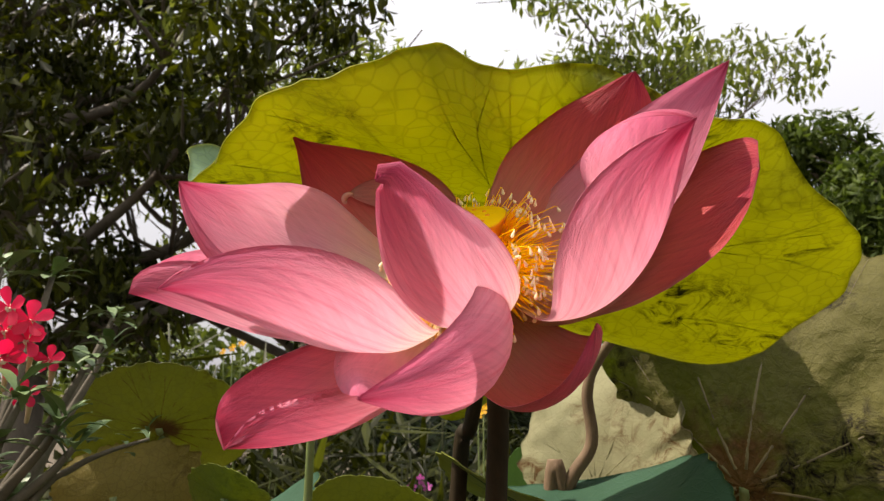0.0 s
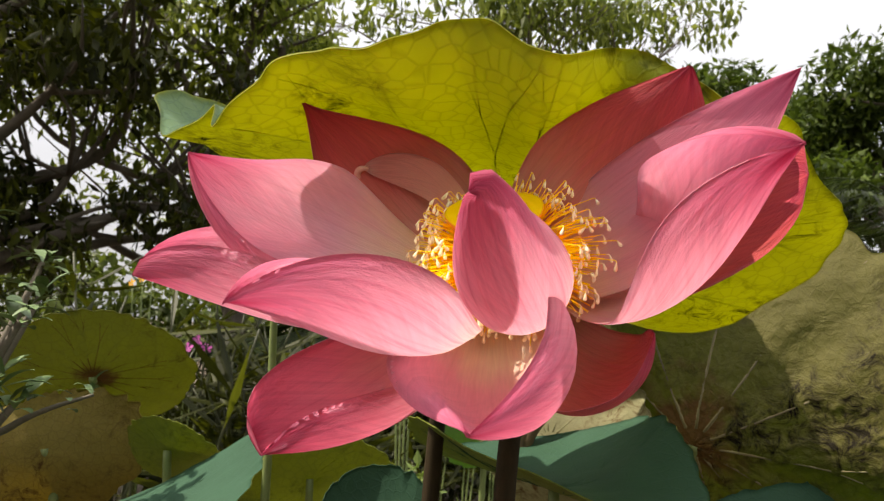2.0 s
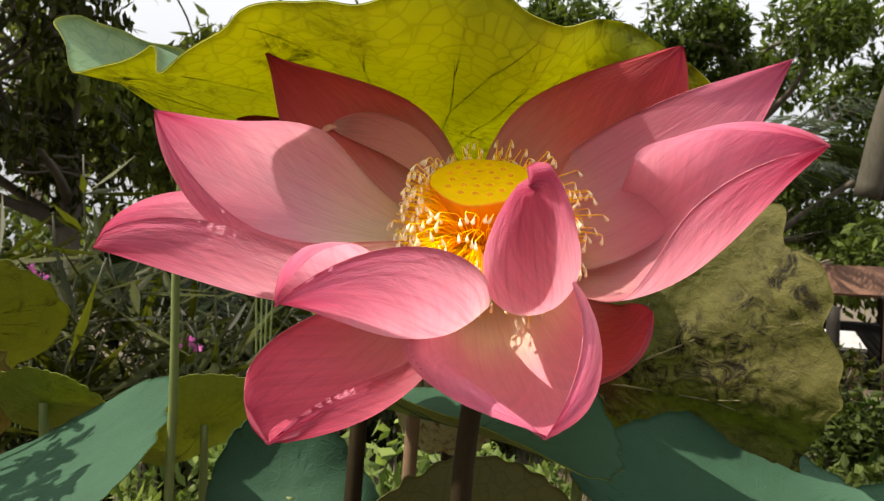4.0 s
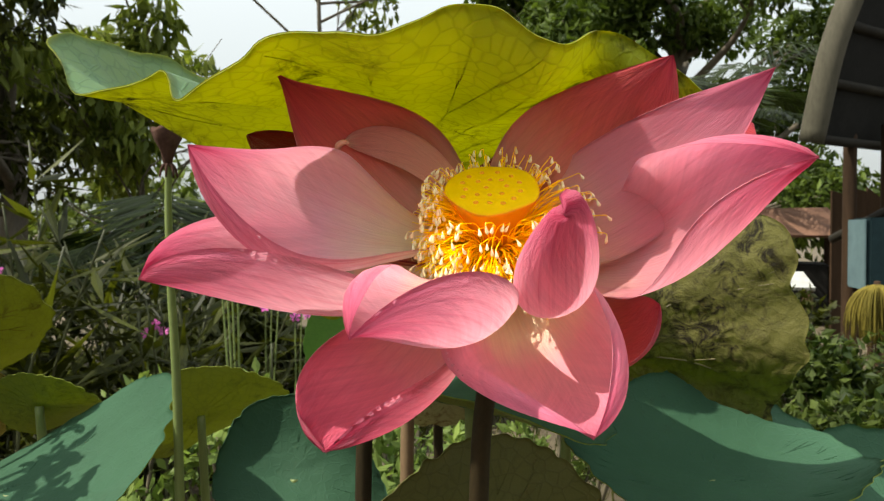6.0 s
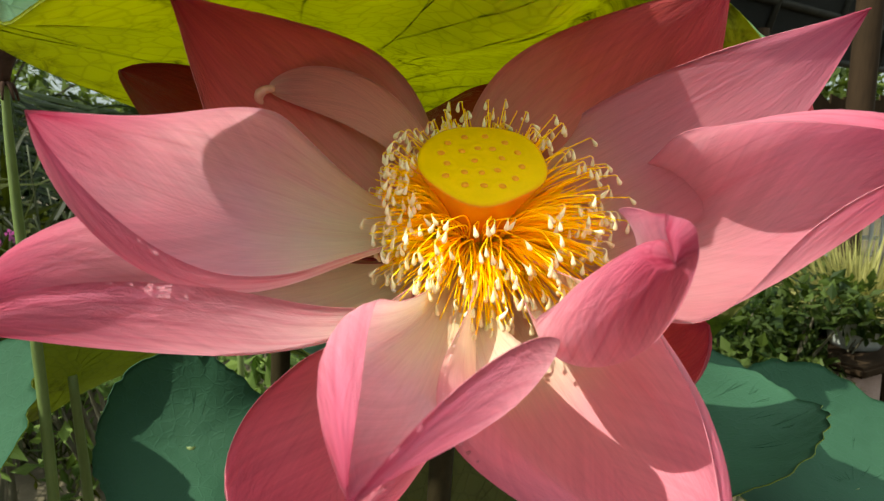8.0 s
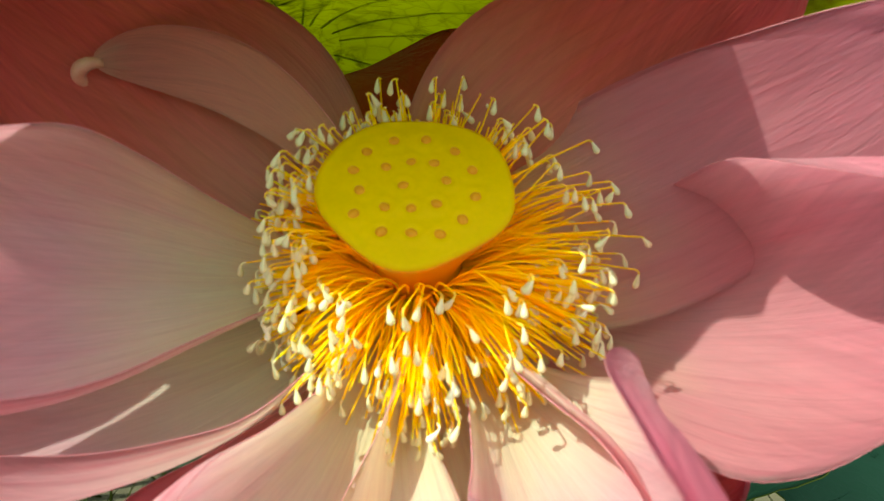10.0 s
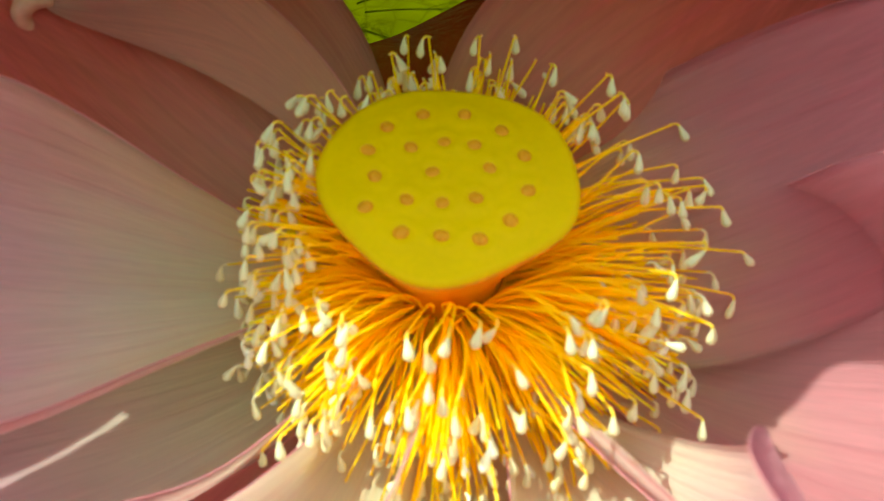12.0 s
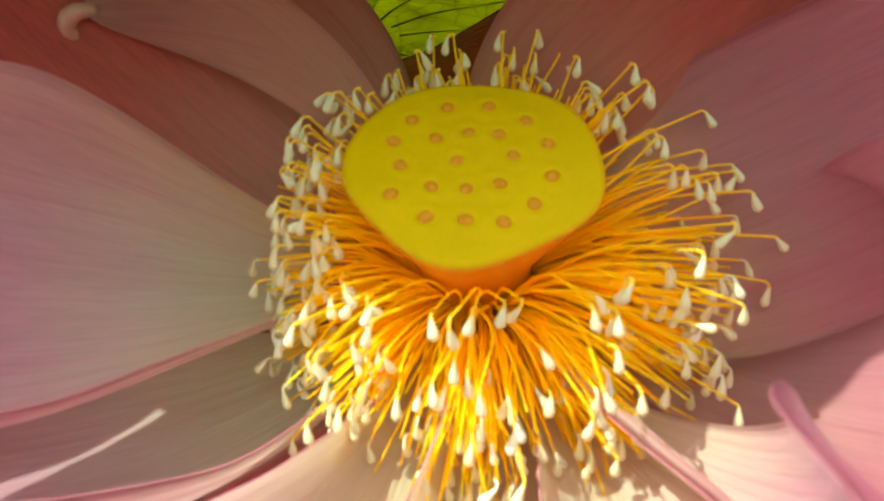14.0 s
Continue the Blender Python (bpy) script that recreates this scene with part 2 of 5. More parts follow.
def leaf_material(name, face, back_light, glow, vein_dark, dirt, dirt_amount, rough=0.55, crumple=0.0, wax=0.3, heart=None):
    m, nd, ln, bs, out = shader(name)
    uv = nd.new("ShaderNodeUVMap")
    uv.uv_map = "uv"
    tc = nd.new("ShaderNodeTexCoord")
    big = noise_tex(nd, ln, tc.outputs["Object"], 14, 4)
    small = noise_tex(nd, ln, tc.outputs["Object"], 170, 4, 0.65)
    col = mixc(nd, ln, 0.6, face, mixc(nd, ln, big, tuple(c * 0.55 for c in face), tuple(min(1, c * 1.45) for c in face)))
    if heart:
        # a browned zone round the hub with a ragged edge
        sep = nd.new("ShaderNodeSeparateXYZ")
        ln.new(uv.outputs[0], sep.inputs[0])
        rag = nd.new("ShaderNodeMath")
        rag.operation = "MULTIPLY_ADD"
        ln.new(noise_tex(nd, ln, tc.outputs["Object"], 24, 5), rag.inputs[0])
        rag.inputs[1].default_value = 0.9
        ln.new(sep.outputs[1], rag.inputs[2])
        hr = ramp(nd, [(heart[1] + 0.38, (1, 1, 1)), (heart[1] + 0.52, (0, 0, 0))])
        ln.new(rag.outputs[0], hr.inputs[0])
        col = mixc(nd, ln, hr.outputs[0], col, mixc(nd, ln, big, tuple(c * 0.6 for c in heart[0]), tuple(c * 1.4 for c in heart[0])))
        back_light = mixc(nd, ln, hr.outputs[0], back_light, tuple(c * 0.7 for c in heart[0]))
        back_dim = mixc(nd, ln, 1.0, back_light, (0.45, 0.45, 0.45), "MULTIPLY")
    else:
        back_dim = tuple(c * 0.45 for c in back_light)
    # the net of fine veins
    vor = nd.new("ShaderNodeTexVoronoi")
    vor.feature = "DISTANCE_TO_EDGE"
    vor.inputs["Scale"].default_value = 130
    ln.new(tc.outputs["Object"], vor.inputs["Vector"])
    vr = ramp(nd, [(0.0, (1, 1, 1)), (0.09, (0, 0, 0))])
    ln.new(vor.outputs["Distance"], vr.inputs[0])
    k = nd.new("ShaderNodeMath")
    k.operation = "MULTIPLY"
    ln.new(vr.outputs[0], k.inputs[0])
    k.inputs[1].default_value = 0.28
    col = mixc(nd, ln, k.outputs[0], col, vein_dark)
    spots = noise_tex(nd, ln, tc.outputs["Object"], 62, 6, 0.72, 1.4)
    sr = ramp(nd, [(0.60 - 0.1 * dirt_amount, (0, 0, 0)), (0.68, (1, 1, 1))])
    ln.new(spots, sr.inputs[0])
    patch = noise_tex(nd, ln, tc.outputs["Object"], 17, 3)
    pr = ramp(nd, [(0.46, (0, 0, 0)), (0.62, (1, 1, 1))])
    ln.new(patch, pr.inputs[0])
    kk = mixc(nd, ln, 1.0, sr.outputs[0], pr.outputs[0], "MULTIPLY")
    k2 = nd.new("ShaderNodeMath")
    k2.operation = "MULTIPLY"
    ln.new(kk, k2.inputs[0])
    k2.inputs[1].default_value = dirt_amount
    col = mixc(nd, ln, k2.outputs[0], col, dirt)
    ln.new(col, bs.inputs["Base Color"])
    bs.inputs["Roughness"].default_value = rough
    bs.inputs["Specular IOR Level"].default_value = wax
    thru = mixc(nd, ln, 1.0, mixc(nd, ln, k2.outputs[0], mixc(nd, ln, k.outputs[0], back_light, back_dim), tuple(c * 0.3 for c in dirt)),
                mixc(nd, ln, big, (0.72, 0.72, 0.72), (1.2, 1.2, 1.2)), "MULTIPLY")
    t = thin(nd, ln, bs, out, thru, glow)
    h = mixc(nd, ln, 0.22, small, vr.outputs[0])
    if crumple:
        cr = noise_tex(nd, ln, tc.outputs["Object"], 60, 6, 0.62, 0.4)
        h = mixc(nd, ln, 0.85, h, cr)
    bump(nd, ln, h, 0.5 + crumple, 0.0012 + 0.006 * crumple, (bs, t))
    return m


canopy_under = leaf_material("canopy_leaf_underside", (0.28, 0.32, 0.03), (0.48, 0.49, 0.022), 0.60, (0.10, 0.12, 0.01), (0.04, 0.04, 0.004), 1.25)
canopy_top = leaf_material("canopy_leaf_upper_side", (0.16, 0.30, 0.17), (0.62, 0.60, 0.03), 0.55, (0.10, 0.2, 0.1), (0.08, 0.10, 0.03), 0.2, 0.5)
rib_mat = leaf_material("canopy_leaf_rib", (0.29, 0.34, 0.03), (0.62, 0.66, 0.03), 0.66, (0.10, 0.12, 0.01), (0.03, 0.03, 0.005), 0.2)
teal_leaf = leaf_material("green_lotus_leaf", (0.036, 0.088, 0.050), (0.07, 0.18, 0.035), 0.22, (0.05, 0.12, 0.07), (0.05, 0.06, 0.02), 0.15, 0.65, wax=0.12)
olive_leaf = leaf_material("olive_lotus_leaf", (0.20, 0.24, 0.03), (0.34, 0.38, 0.03), 0.40, (0.12, 0.13, 0.02), (0.03, 0.03, 0.008), 0.7)
yellow_leaf = leaf_material("yellowing_lotus_leaf", (0.14, 0.16, 0.035), (0.32, 0.34, 0.035), 0.45, (0.14, 0.13, 0.03), (0.12, 0.07, 0.015), 0.8, heart=((0.16, 0.08, 0.02), 0.12))
dry_leaf = leaf_material("withered_lotus_leaf", (0.145, 0.130, 0.042), (0.34, 0.42, 0.012), 0.45, (0.12, 0.11, 0.03), (0.022, 0.018, 0.006), 1.5, 0.7, 0.45, 0.2, heart=((0.21, 0.12, 0.04), 0.20))


def plain(name, a, b, scale, rough=0.6, bump_by=0.3, dist=0.002, metal=0.0, stretch=(1, 1, 1), spec=0.4):
    """A rough surface with two scales of colour and relief."""
    m, nd, ln, bs, out = shader(name)
    tc = nd.new("ShaderNodeTexCoord")
    v = mapping(nd, ln, tc.outputs["Object"], stretch)
    big = noise_tex(nd, ln, v, scale, 4)
    small = noise_tex(nd, ln, v, scale * 9, 5, 0.65)
    r = ramp(nd, [(0.3, a), (0.7, b)])
    ln.new(mixc(nd, ln, 0.4, big, small), r.inputs[0])
    ln.new(r.outputs[0], bs.inputs["Base Color"])
    bs.inputs["Roughness"].default_value = rough
    bs.inputs["Metallic"].default_value = metal
    bs.inputs["Specular IOR Level"].default_value = spec
    bump(nd, ln, mixc(nd, ln, 0.5, big, small), bump_by, dist, (bs,))
    return m


def foliage(name, dark, light, glow=0.35, rough=0.5):
    """Leaves that differ one from the next."""
    m, nd, ln, bs, out = shader(name)
    geo = nd.new("ShaderNodeNewGeometry")
    r = ramp(nd, [(0.0, dark), (0.75, light), (1.0, tuple(min(1, c * 1.5) for c in light))])
    ln.new(geo.outputs["Random Per Island"], r.inputs[0])
    ln.new(r.outputs[0], bs.inputs["Base Color"])
    bs.inputs["Roughness"].default_value = rough
    bs.inputs["Specular IOR Level"].default_value = 0.15
    g = nd.new("ShaderNodeHueSaturation")
    g.inputs["Value"].default_value = 1.5
    g.inputs["Saturation"].default_value = 1.1
    ln.new(r.outputs[0], g.inputs["Color"])
    thin(nd, ln, bs, out, g.outputs[0], glow)
    return m


pod_mat = plain("receptacle_skin", (0.80, 0.49, 0.002), (0.93, 0.56, 0.003), 130, 0.60, 0.15, 0.0003, spec=0.10)
pod_side = plain("receptacle_side", (0.80, 0.31, 0.006), (0.88, 0.40, 0.012), 90, 0.45, 0.2, 0.0004, stretch=(3, 3, 0.4))
seed_mat = plain("ovule", (0.80, 0.30, 0.012), (0.86, 0.38, 0.02), 300, 0.45, 0.2, 0.0003, spec=0.15)
filament_mat = foliage("stamen_filament", (0.92, 0.64, 0.012), (0.92, 0.77, 0.045), 0.62, 0.5)
# separate rim pink that draws the lit line of the petal edges
lit_rim = plain("lit_petal_rim", (0.74, 0.24, 0.32), (0.80, 0.34, 0.40), 300, 0.5, 0.1, 0.0002)
dusky_tip = plain("dusky_tip", (0.56, 0.25, 0.18), (0.70, 0.42, 0.30), 400, 0.5, 0.3, 0.0004)
neck_mat = foliage("stamen_neck", (0.95, 0.74, 0.08), (0.96, 0.80, 0.18), 0.5, 0.5)
anther_mat = foliage("anther_appendage", (0.88, 0.82, 0.52), (0.92, 0.88, 0.63), 0.25, 0.5)
stalk_mat = plain("lotus_stalk", (0.012, 0.009, 0.004), (0.040, 0.028, 0.012), 60, 0.65, 0.4, 0.0008, stretch=(1, 1, 0.25), spec=0.15)
green_stalk = plain("green_stalk", (0.10, 0.14, 0.04), (0.18, 0.22, 0.07), 60, 0.5, 0.3, 0.0008, stretch=(1, 1, 0.25))

pale_leaf = leaf_material("pale_dry_lotus_leaf", (0.30, 0.29, 0.15), (0.34, 0.32, 0.12), 0.30, (0.24, 0.21, 0.11), (0.14, 0.07, 0.02), 1.3, 0.7, 0.15, 0.2)
umber_leaf = leaf_material("umber_lotus_leaf", (0.10, 0.10, 0.025), (0.14, 0.13, 0.02), 0.30, (0.05, 0.05, 0.01), (0.03, 0.025, 0.008), 0.4)
brown_leaf = leaf_material("browned_lotus_leaf", (0.24, 0.19, 0.04), (0.40, 0.32, 0.03), 0.4, (0.12, 0.08, 0.02), (0.10, 0.045, 0.012), 1.0, 0.65, 0.4, 0.2)
fresh_leaf = leaf_material("fresh_lotus_leaf", (0.12, 0.24, 0.06), (0.20, 0.36, 0.04), 0.40, (0.08, 0.15, 0.04), (0.04, 0.05, 0.01), 0.1)
rib_dry = plain("dry_leaf_rib", (0.17, 0.15, 0.06), (0.28, 0.24, 0.11), 90, 0.7, 0.3, 0.001)
dry_brown = plain("dried_seed_head", (0.030, 0.014, 0.010), (0.085, 0.045, 0.032), 240, 0.85, 0.6, 0.0008, spec=0.1)
dry_stem = plain("dried_stem", (0.10, 0.06, 0.03), (0.20, 0.13, 0.07), 90, 0.8, 0.4, 0.001, stretch=(1, 1, 0.3))
soil = plain("soil", (0.055, 0.042, 0.026), (0.13, 0.10, 0.06), 1.6, 0.9, 0.8, 0.03)
bark = plain("bark", (0.06, 0.048, 0.034), (0.15, 0.125, 0.09), 9, 0.85, 0.8, 0.01, stretch=(1, 1, 0.3))
twig = plain("twig", (0.07, 0.06, 0.035), (0.14, 0.12, 0.08), 60, 0.8, 0.4, 0.002)
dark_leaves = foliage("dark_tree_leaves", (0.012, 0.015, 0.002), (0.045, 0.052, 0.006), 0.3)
mid_leaves = foliage("mid_tree_leaves", (0.028, 0.042, 0.008), (0.085, 0.11, 0.020), 0.3)
light_leaves = foliage("light_tree_leaves", (0.05, 0.07, 0.012), (0.15, 0.18, 0.035), 0.4)
green_leaves = foliage("green_tree_leaves", (0.022, 0.038, 0.006), (0.070, 0.10, 0.018), 0.3)
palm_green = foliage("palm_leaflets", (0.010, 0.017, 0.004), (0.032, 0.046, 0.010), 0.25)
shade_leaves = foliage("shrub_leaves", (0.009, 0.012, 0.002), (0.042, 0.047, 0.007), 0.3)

# wood, sheet roof and poles darkened to carry the shade inside the shed
weathered = plain("shaded_weathered_wood", (0.020, 0.012, 0.007), (0.055, 0.032, 0.018), 7, 0.85, 0.5, 0.004, stretch=(1, 1, 0.15), spec=0.1)
dark_roof = plain("shaded_sheet_roof", (0.006, 0.006, 0.005), (0.016, 0.015, 0.014), 5, 0.8, 0.5, 0.004, spec=0.1)
pole_mat = plain("shaded_bamboo_pole", (0.012, 0.010, 0.008), (0.030, 0.026, 0.018), 6, 0.7, 0.3, 0.003, spec=0.2)
rake_mat = plain("weathered_rake_pole", (0.05, 0.046, 0.032), (0.11, 0.10, 0.075), 6, 0.8, 0.4, 0.004, stretch=(1, 1, 0.3), spec=0.1)
# lit tone of the cupboard's teal, for the side that catches light
side_paint = plain("lit_blue_paint", (0.07, 0.11, 0.12), (0.12, 0.18, 0.19), 9, 0.7, 0.2, 0.001, spec=0.1)
rust_roof = plain("rust_brown_roof", (0.09, 0.04, 0.022), (0.17, 0.085, 0.05), 4, 0.8, 0.4, 0.004)
white_paint = plain("aged_white_paint", (0.52, 0.52, 0.50), (0.74, 0.74, 0.72), 14, 0.5, 0.2, 0.001)
# teal darkened to put the roof's shade into the cupboard's colour
teal_paint = plain("shaded_teal_paint", (0.004, 0.010, 0.012), (0.010, 0.022, 0.026), 9, 0.75, 0.2, 0.001, spec=0.08)
pink_block = plain("pinkish_concrete", (0.30, 0.20, 0.18), (0.46, 0.33, 0.30), 12, 0.9, 0.6, 0.004)
straw = foliage("straw", (0.11, 0.09, 0.014), (0.20, 0.16, 0.03), 0.2, 0.7)
dry_grass = foliage("dry_grass", (0.20, 0.19, 0.06), (0.38, 0.34, 0.13), 0.3, 0.7)
cane_green = foliage("cane_leaves", (0.012, 0.015, 0.002), (0.042, 0.048, 0.007), 0.35)
cane_stem = plain("cane_stem", (0.03, 0.035, 0.012), (0.07, 0.075, 0.03), 40, 0.6, 0.3, 0.001, stretch=(1, 1, 0.25))
bright_leaves = foliage("bright_shrub_leaves", (0.06, 0.10, 0.02), (0.15, 0.20, 0.05), 0.35)
garden_leaves = foliage("garden_bush_leaves", (0.014, 0.028, 0.005), (0.055, 0.075, 0.015), 0.35)
rose_leaves = plain("desert_rose_leaves", (0.06, 0.11, 0.03), (0.13, 0.20, 0.06), 60, 0.5, 0.2, 0.001)
pale_tube = plain("flower_tube", (0.50, 0.36, 0.22), (0.62, 0.46, 0.30), 90, 0.5, 0.2, 0.0005)
# white paint greyed so that fence and shelter roof look shaded
grey_paint = plain("shaded_white_paint", (0.24, 0.24, 0.23), (0.42, 0.42, 0.40), 14, 0.6, 0.3, 0.001)
red_petals = foliage("red_flower_petals", (0.42, 0.010, 0.035), (0.60, 0.035, 0.08), 0.35)
yellow_petals = foliage("yellow_flower_petals", (0.50, 0.22, 0.01), (0.62, 0.34, 0.02), 0.35)
magenta_petals = foliage("magenta_flower_petals", (0.45, 0.06, 0.30), (0.60, 0.14, 0.42), 0.35)

# ---- the lotus flower ----
AXIS = Vector((-0.2134, -0.5192, 0.8276)).normalized()
fy = Vector((0, 1, 0)) - AXIS * AXIS.y
fy.normalize()
fx = fy.cross(AXIS)
ROOT = Vector((0.0051, 0.0125, 1.1301))
FLOWER = Matrix((fx, fy, AXIS)).transposed().to_4x4()
FLOWER.translation = ROOT


def petal_grid(q, ns=36, nu=24, push=0.0):
    """A petal in centimetres: a bent spine that carries cupped cross-sections."""
    az, e0, e1, e2, length, width, c0, c1, r0, r1, da, kl, kr, wp, tp, root = q[:16]
    hook, start = q[16:] if len(q) > 16 else (0, 0.85)
    s = np.linspace(0, 1, ns)
    s = 1 - (1 - s) ** 1.15
    lip = np.clip((s - start) / (1 - start), 0, 1)
    el = np.radians(e0 + (e1 - e0) * s + e2 * s ** 3 + hook * np.minimum(1, 1.6 * lip))
    a = np.radians(az + da * s * s)
    t = np.stack([np.cos(el) * np.cos(a), np.cos(el) * np.sin(a), np.sin(el)], 1)
    step = (t[1:] + t[:-1]) / 2 * np.diff(s)[:, None] * length
    spine = np.array([math.cos(radians(az)), math.sin(radians(az)), root]) + np.concatenate([np.zeros((1, 3)), np.cumsum(step, 0)])
    side = np.stack([-np.sin(a), np.cos(a), 0 * a], 1)
    nor = np.cross(t, side)
    rr = np.radians(r0 + r1 * s)[:, None]
    sd, nn = np.cos(rr) * side + np.sin(rr) * nor, -np.sin(rr) * side + np.cos(rr) * nor
    grow = lambda w: (w + 0.05) ** wp * np.maximum(1 - w, 0) ** tp
    half = width / 2 * grow(s) / grow(np.linspace(0, 1, 200)).max()
    cup = np.radians(c0 + (c1 - c0) * s) * (1 - 0.25 * lip * (hook != 0))
    uu = np.linspace(-1, 1, 4 * nu + 1)
    th = (cup[:, None] * uu[None] + np.radians(kl) * np.clip(uu - .4, 0, 1) ** 2 / .36 * s[:, None]
          - np.radians(kr) * np.clip(-uu - .4, 0, 1) ** 2 / .36 * s[:, None])
    du = uu[1] - uu[0]
    x = np.concatenate([np.zeros((ns, 1)), np.cumsum((np.cos(th)[:, 1:] + np.cos(th)[:, :-1]) / 2 * du, 1)], 1)
    z = np.concatenate([np.zeros((ns, 1)), np.cumsum((np.sin(th)[:, 1:] + np.sin(th)[:, :-1]) / 2 * du, 1)], 1)
    x, z, th, u = x - x[:, 2 * nu:2 * nu + 1], z - z[:, 2 * nu:2 * nu + 1], th[:, ::4], uu[::4]
    x, z = x[:, ::4], z[:, ::4]
    pts = spine[:, None] + half[:, None, None] * (x[..., None] * sd[:, None] + z[..., None] * nn[:, None])
    normal = -np.sin(th)[..., None] * sd[:, None] + np.cos(th)[..., None] * nn[:, None]
    return pts, normal, s, u


def petal(q, parent, seed, skins, wrinkle=0.10, label=""):
    """A petal with an inner and an outer face, half a millimetre thick, and a thin rim."""
    pts, nor, s, u = petal_grid(q)
    ns, nu = len(s), len(u)
    for i in range(ns):
        for j in range(nu):
            edge = abs(u[j]) ** 4 + 0.5 * s[i] ** 6
            w = noise.noise(Vector((s[i] * 5 + seed * 7.1, u[j] * 2.2, seed))) * wrinkle * (0.25 + edge) * min(1, 6 * s[i])
            w += noise.noise(Vector((s[i] * 3, u[j] * 16, seed * 3.3))) * 0.012
            pts[i, j] += nor[i, j] * w
    thick = 0.025 * (1 - 0.65 * np.abs(u)[None, :] ** 6) * (1 - 0.5 * s[:, None])
    top, low = pts + nor * thick[..., None], pts - nor * thick[..., None]
    verts = np.concatenate([top.reshape(-1, 3), low.reshape(-1, 3)]) * 0.01
    uv1 = np.stack(np.meshgrid((u + 1) / 2, s, indexing="xy"), -1).reshape(-1, 2)
    n = ns * nu
    fin, fout = grid_faces(ns, nu, flip=True), grid_faces(ns, nu, n)
    loop = [i * nu for i in range(ns)] + [(ns - 1) * nu + j for j in range(1, nu)] + [i * nu + nu - 1 for i in range(ns - 2, -1, -1)] + list(range(nu - 2, 0, -1))
    rim = [(a, b, b + n, a + n) for a, b in zip(loop, loop[1:] + loop[:1])]
    slots = [0] * len(fin) + [1] * len(fout) + [1 if ns - 4 < i < ns + nu + 2 else 2 for i in range(len(rim))]
    me = mesh_from("petal", verts, fin + fout + rim, (*skins, skins[1] if seed > 13 else lit_rim), slots, np.concatenate([uv1, uv1]))
    return part("petal", me, parent, label)


flower = empty("lotus_flower", FLOWER, label="large pink lotus flower in full bloom on its dark stalk", category="flower")
# az, rise at root, rise at tip, curl, length, width, cup at root and tip, roll, twist, sideways bend, edge curls, fullness, point, height of the root
PETALS = [
    (160, -4.9, 65.9, 6.9, 11.41, 6.92, 84, 94, -1, -78, 40, 102, -27, 1.48, 0.95, 0.05),
    (180, -31.1, 90.7, -65.9, 12.12, 7.75, 80, 105, -2, 15, -4, 29, 39, 0.91, 0.56, -0.30),
    (-132, -24.0, 113.9, -78.5, 11.86, 7.14, 52, 119, -17, 26, -8, -18, 137, 1.58, 0.84, 0.00),
    (-85, -20.3, 126.6, -47.7, 11.22, 6.08, 27, 170, -31, 125, -99, -51, 98, 1.65, 0.74, 0.10, -90, 0.955),
    (-95, -34.6, 76.4, -32.7, 11.99, 8.63, 129, 120, 14, -2, -37, 10, -250, 0.92, 0.95, 0.00),
    (-149, -50.2, 51.5, -21.9, 10.00, 6.55, 125, 78, -23, 31, 10, 55, -1, 0.71, 0.36, -0.50),
    (-69, -59.2, 66.3, 29.0, 8.12, 4.70, 33, 19, -3, 21, 32, -14, 70, 0.70, 0.61, -0.70),
    (-39, -31.7, 149.4, -107.6, 12.61, 7.72, 21, 157, -7, 75, -61, 5, -65, 1.38, 0.70, 0.00),
    (-22, 19.5, 66.4, -20.9, 10.73, 4.31, -2, 12, 26, 42, 1, 25, -15, 0.61, 1.00, 0.00),
    (-5, 35.2, 63.1, 3.0, 9.10, 6.94, -2, -23, 33, 48, -5, -14, -36, 0.57, 0.91, -0.50),
    (127, 26.3, 61.5, -6.8, 9.96, 6.09, 4, 27, -10, -52, 33, 33, 23, 0.95, 1.35, -0.70),
    (109, 55.4, -12.5, 17.3, 6.30, 1.45, 1, 20, -70, 17, 73, -16, 20, 0.98, 0.62, 0.55),
    (-2, -0.2, 51.0, -21.0, 10.25, 5.01, -13, 6, 26, 9, -52, -9, -8, 0.45, 0.28, -0.60),
    (127, -2.4, 46.9, -8.0, 10.68, 6.23, 31, 30, 2, 2, 14, 18, 9, 0.67, 0.70, -1.00),
    (78, 13.7, -23.7, -10.9, 7.15, 7.59, 64, 45, -10, 13, -5, 0, -1, 0.73, 0.61, -0.70),
]
DEEP = {6, 9, 10, 12, 13, 14}
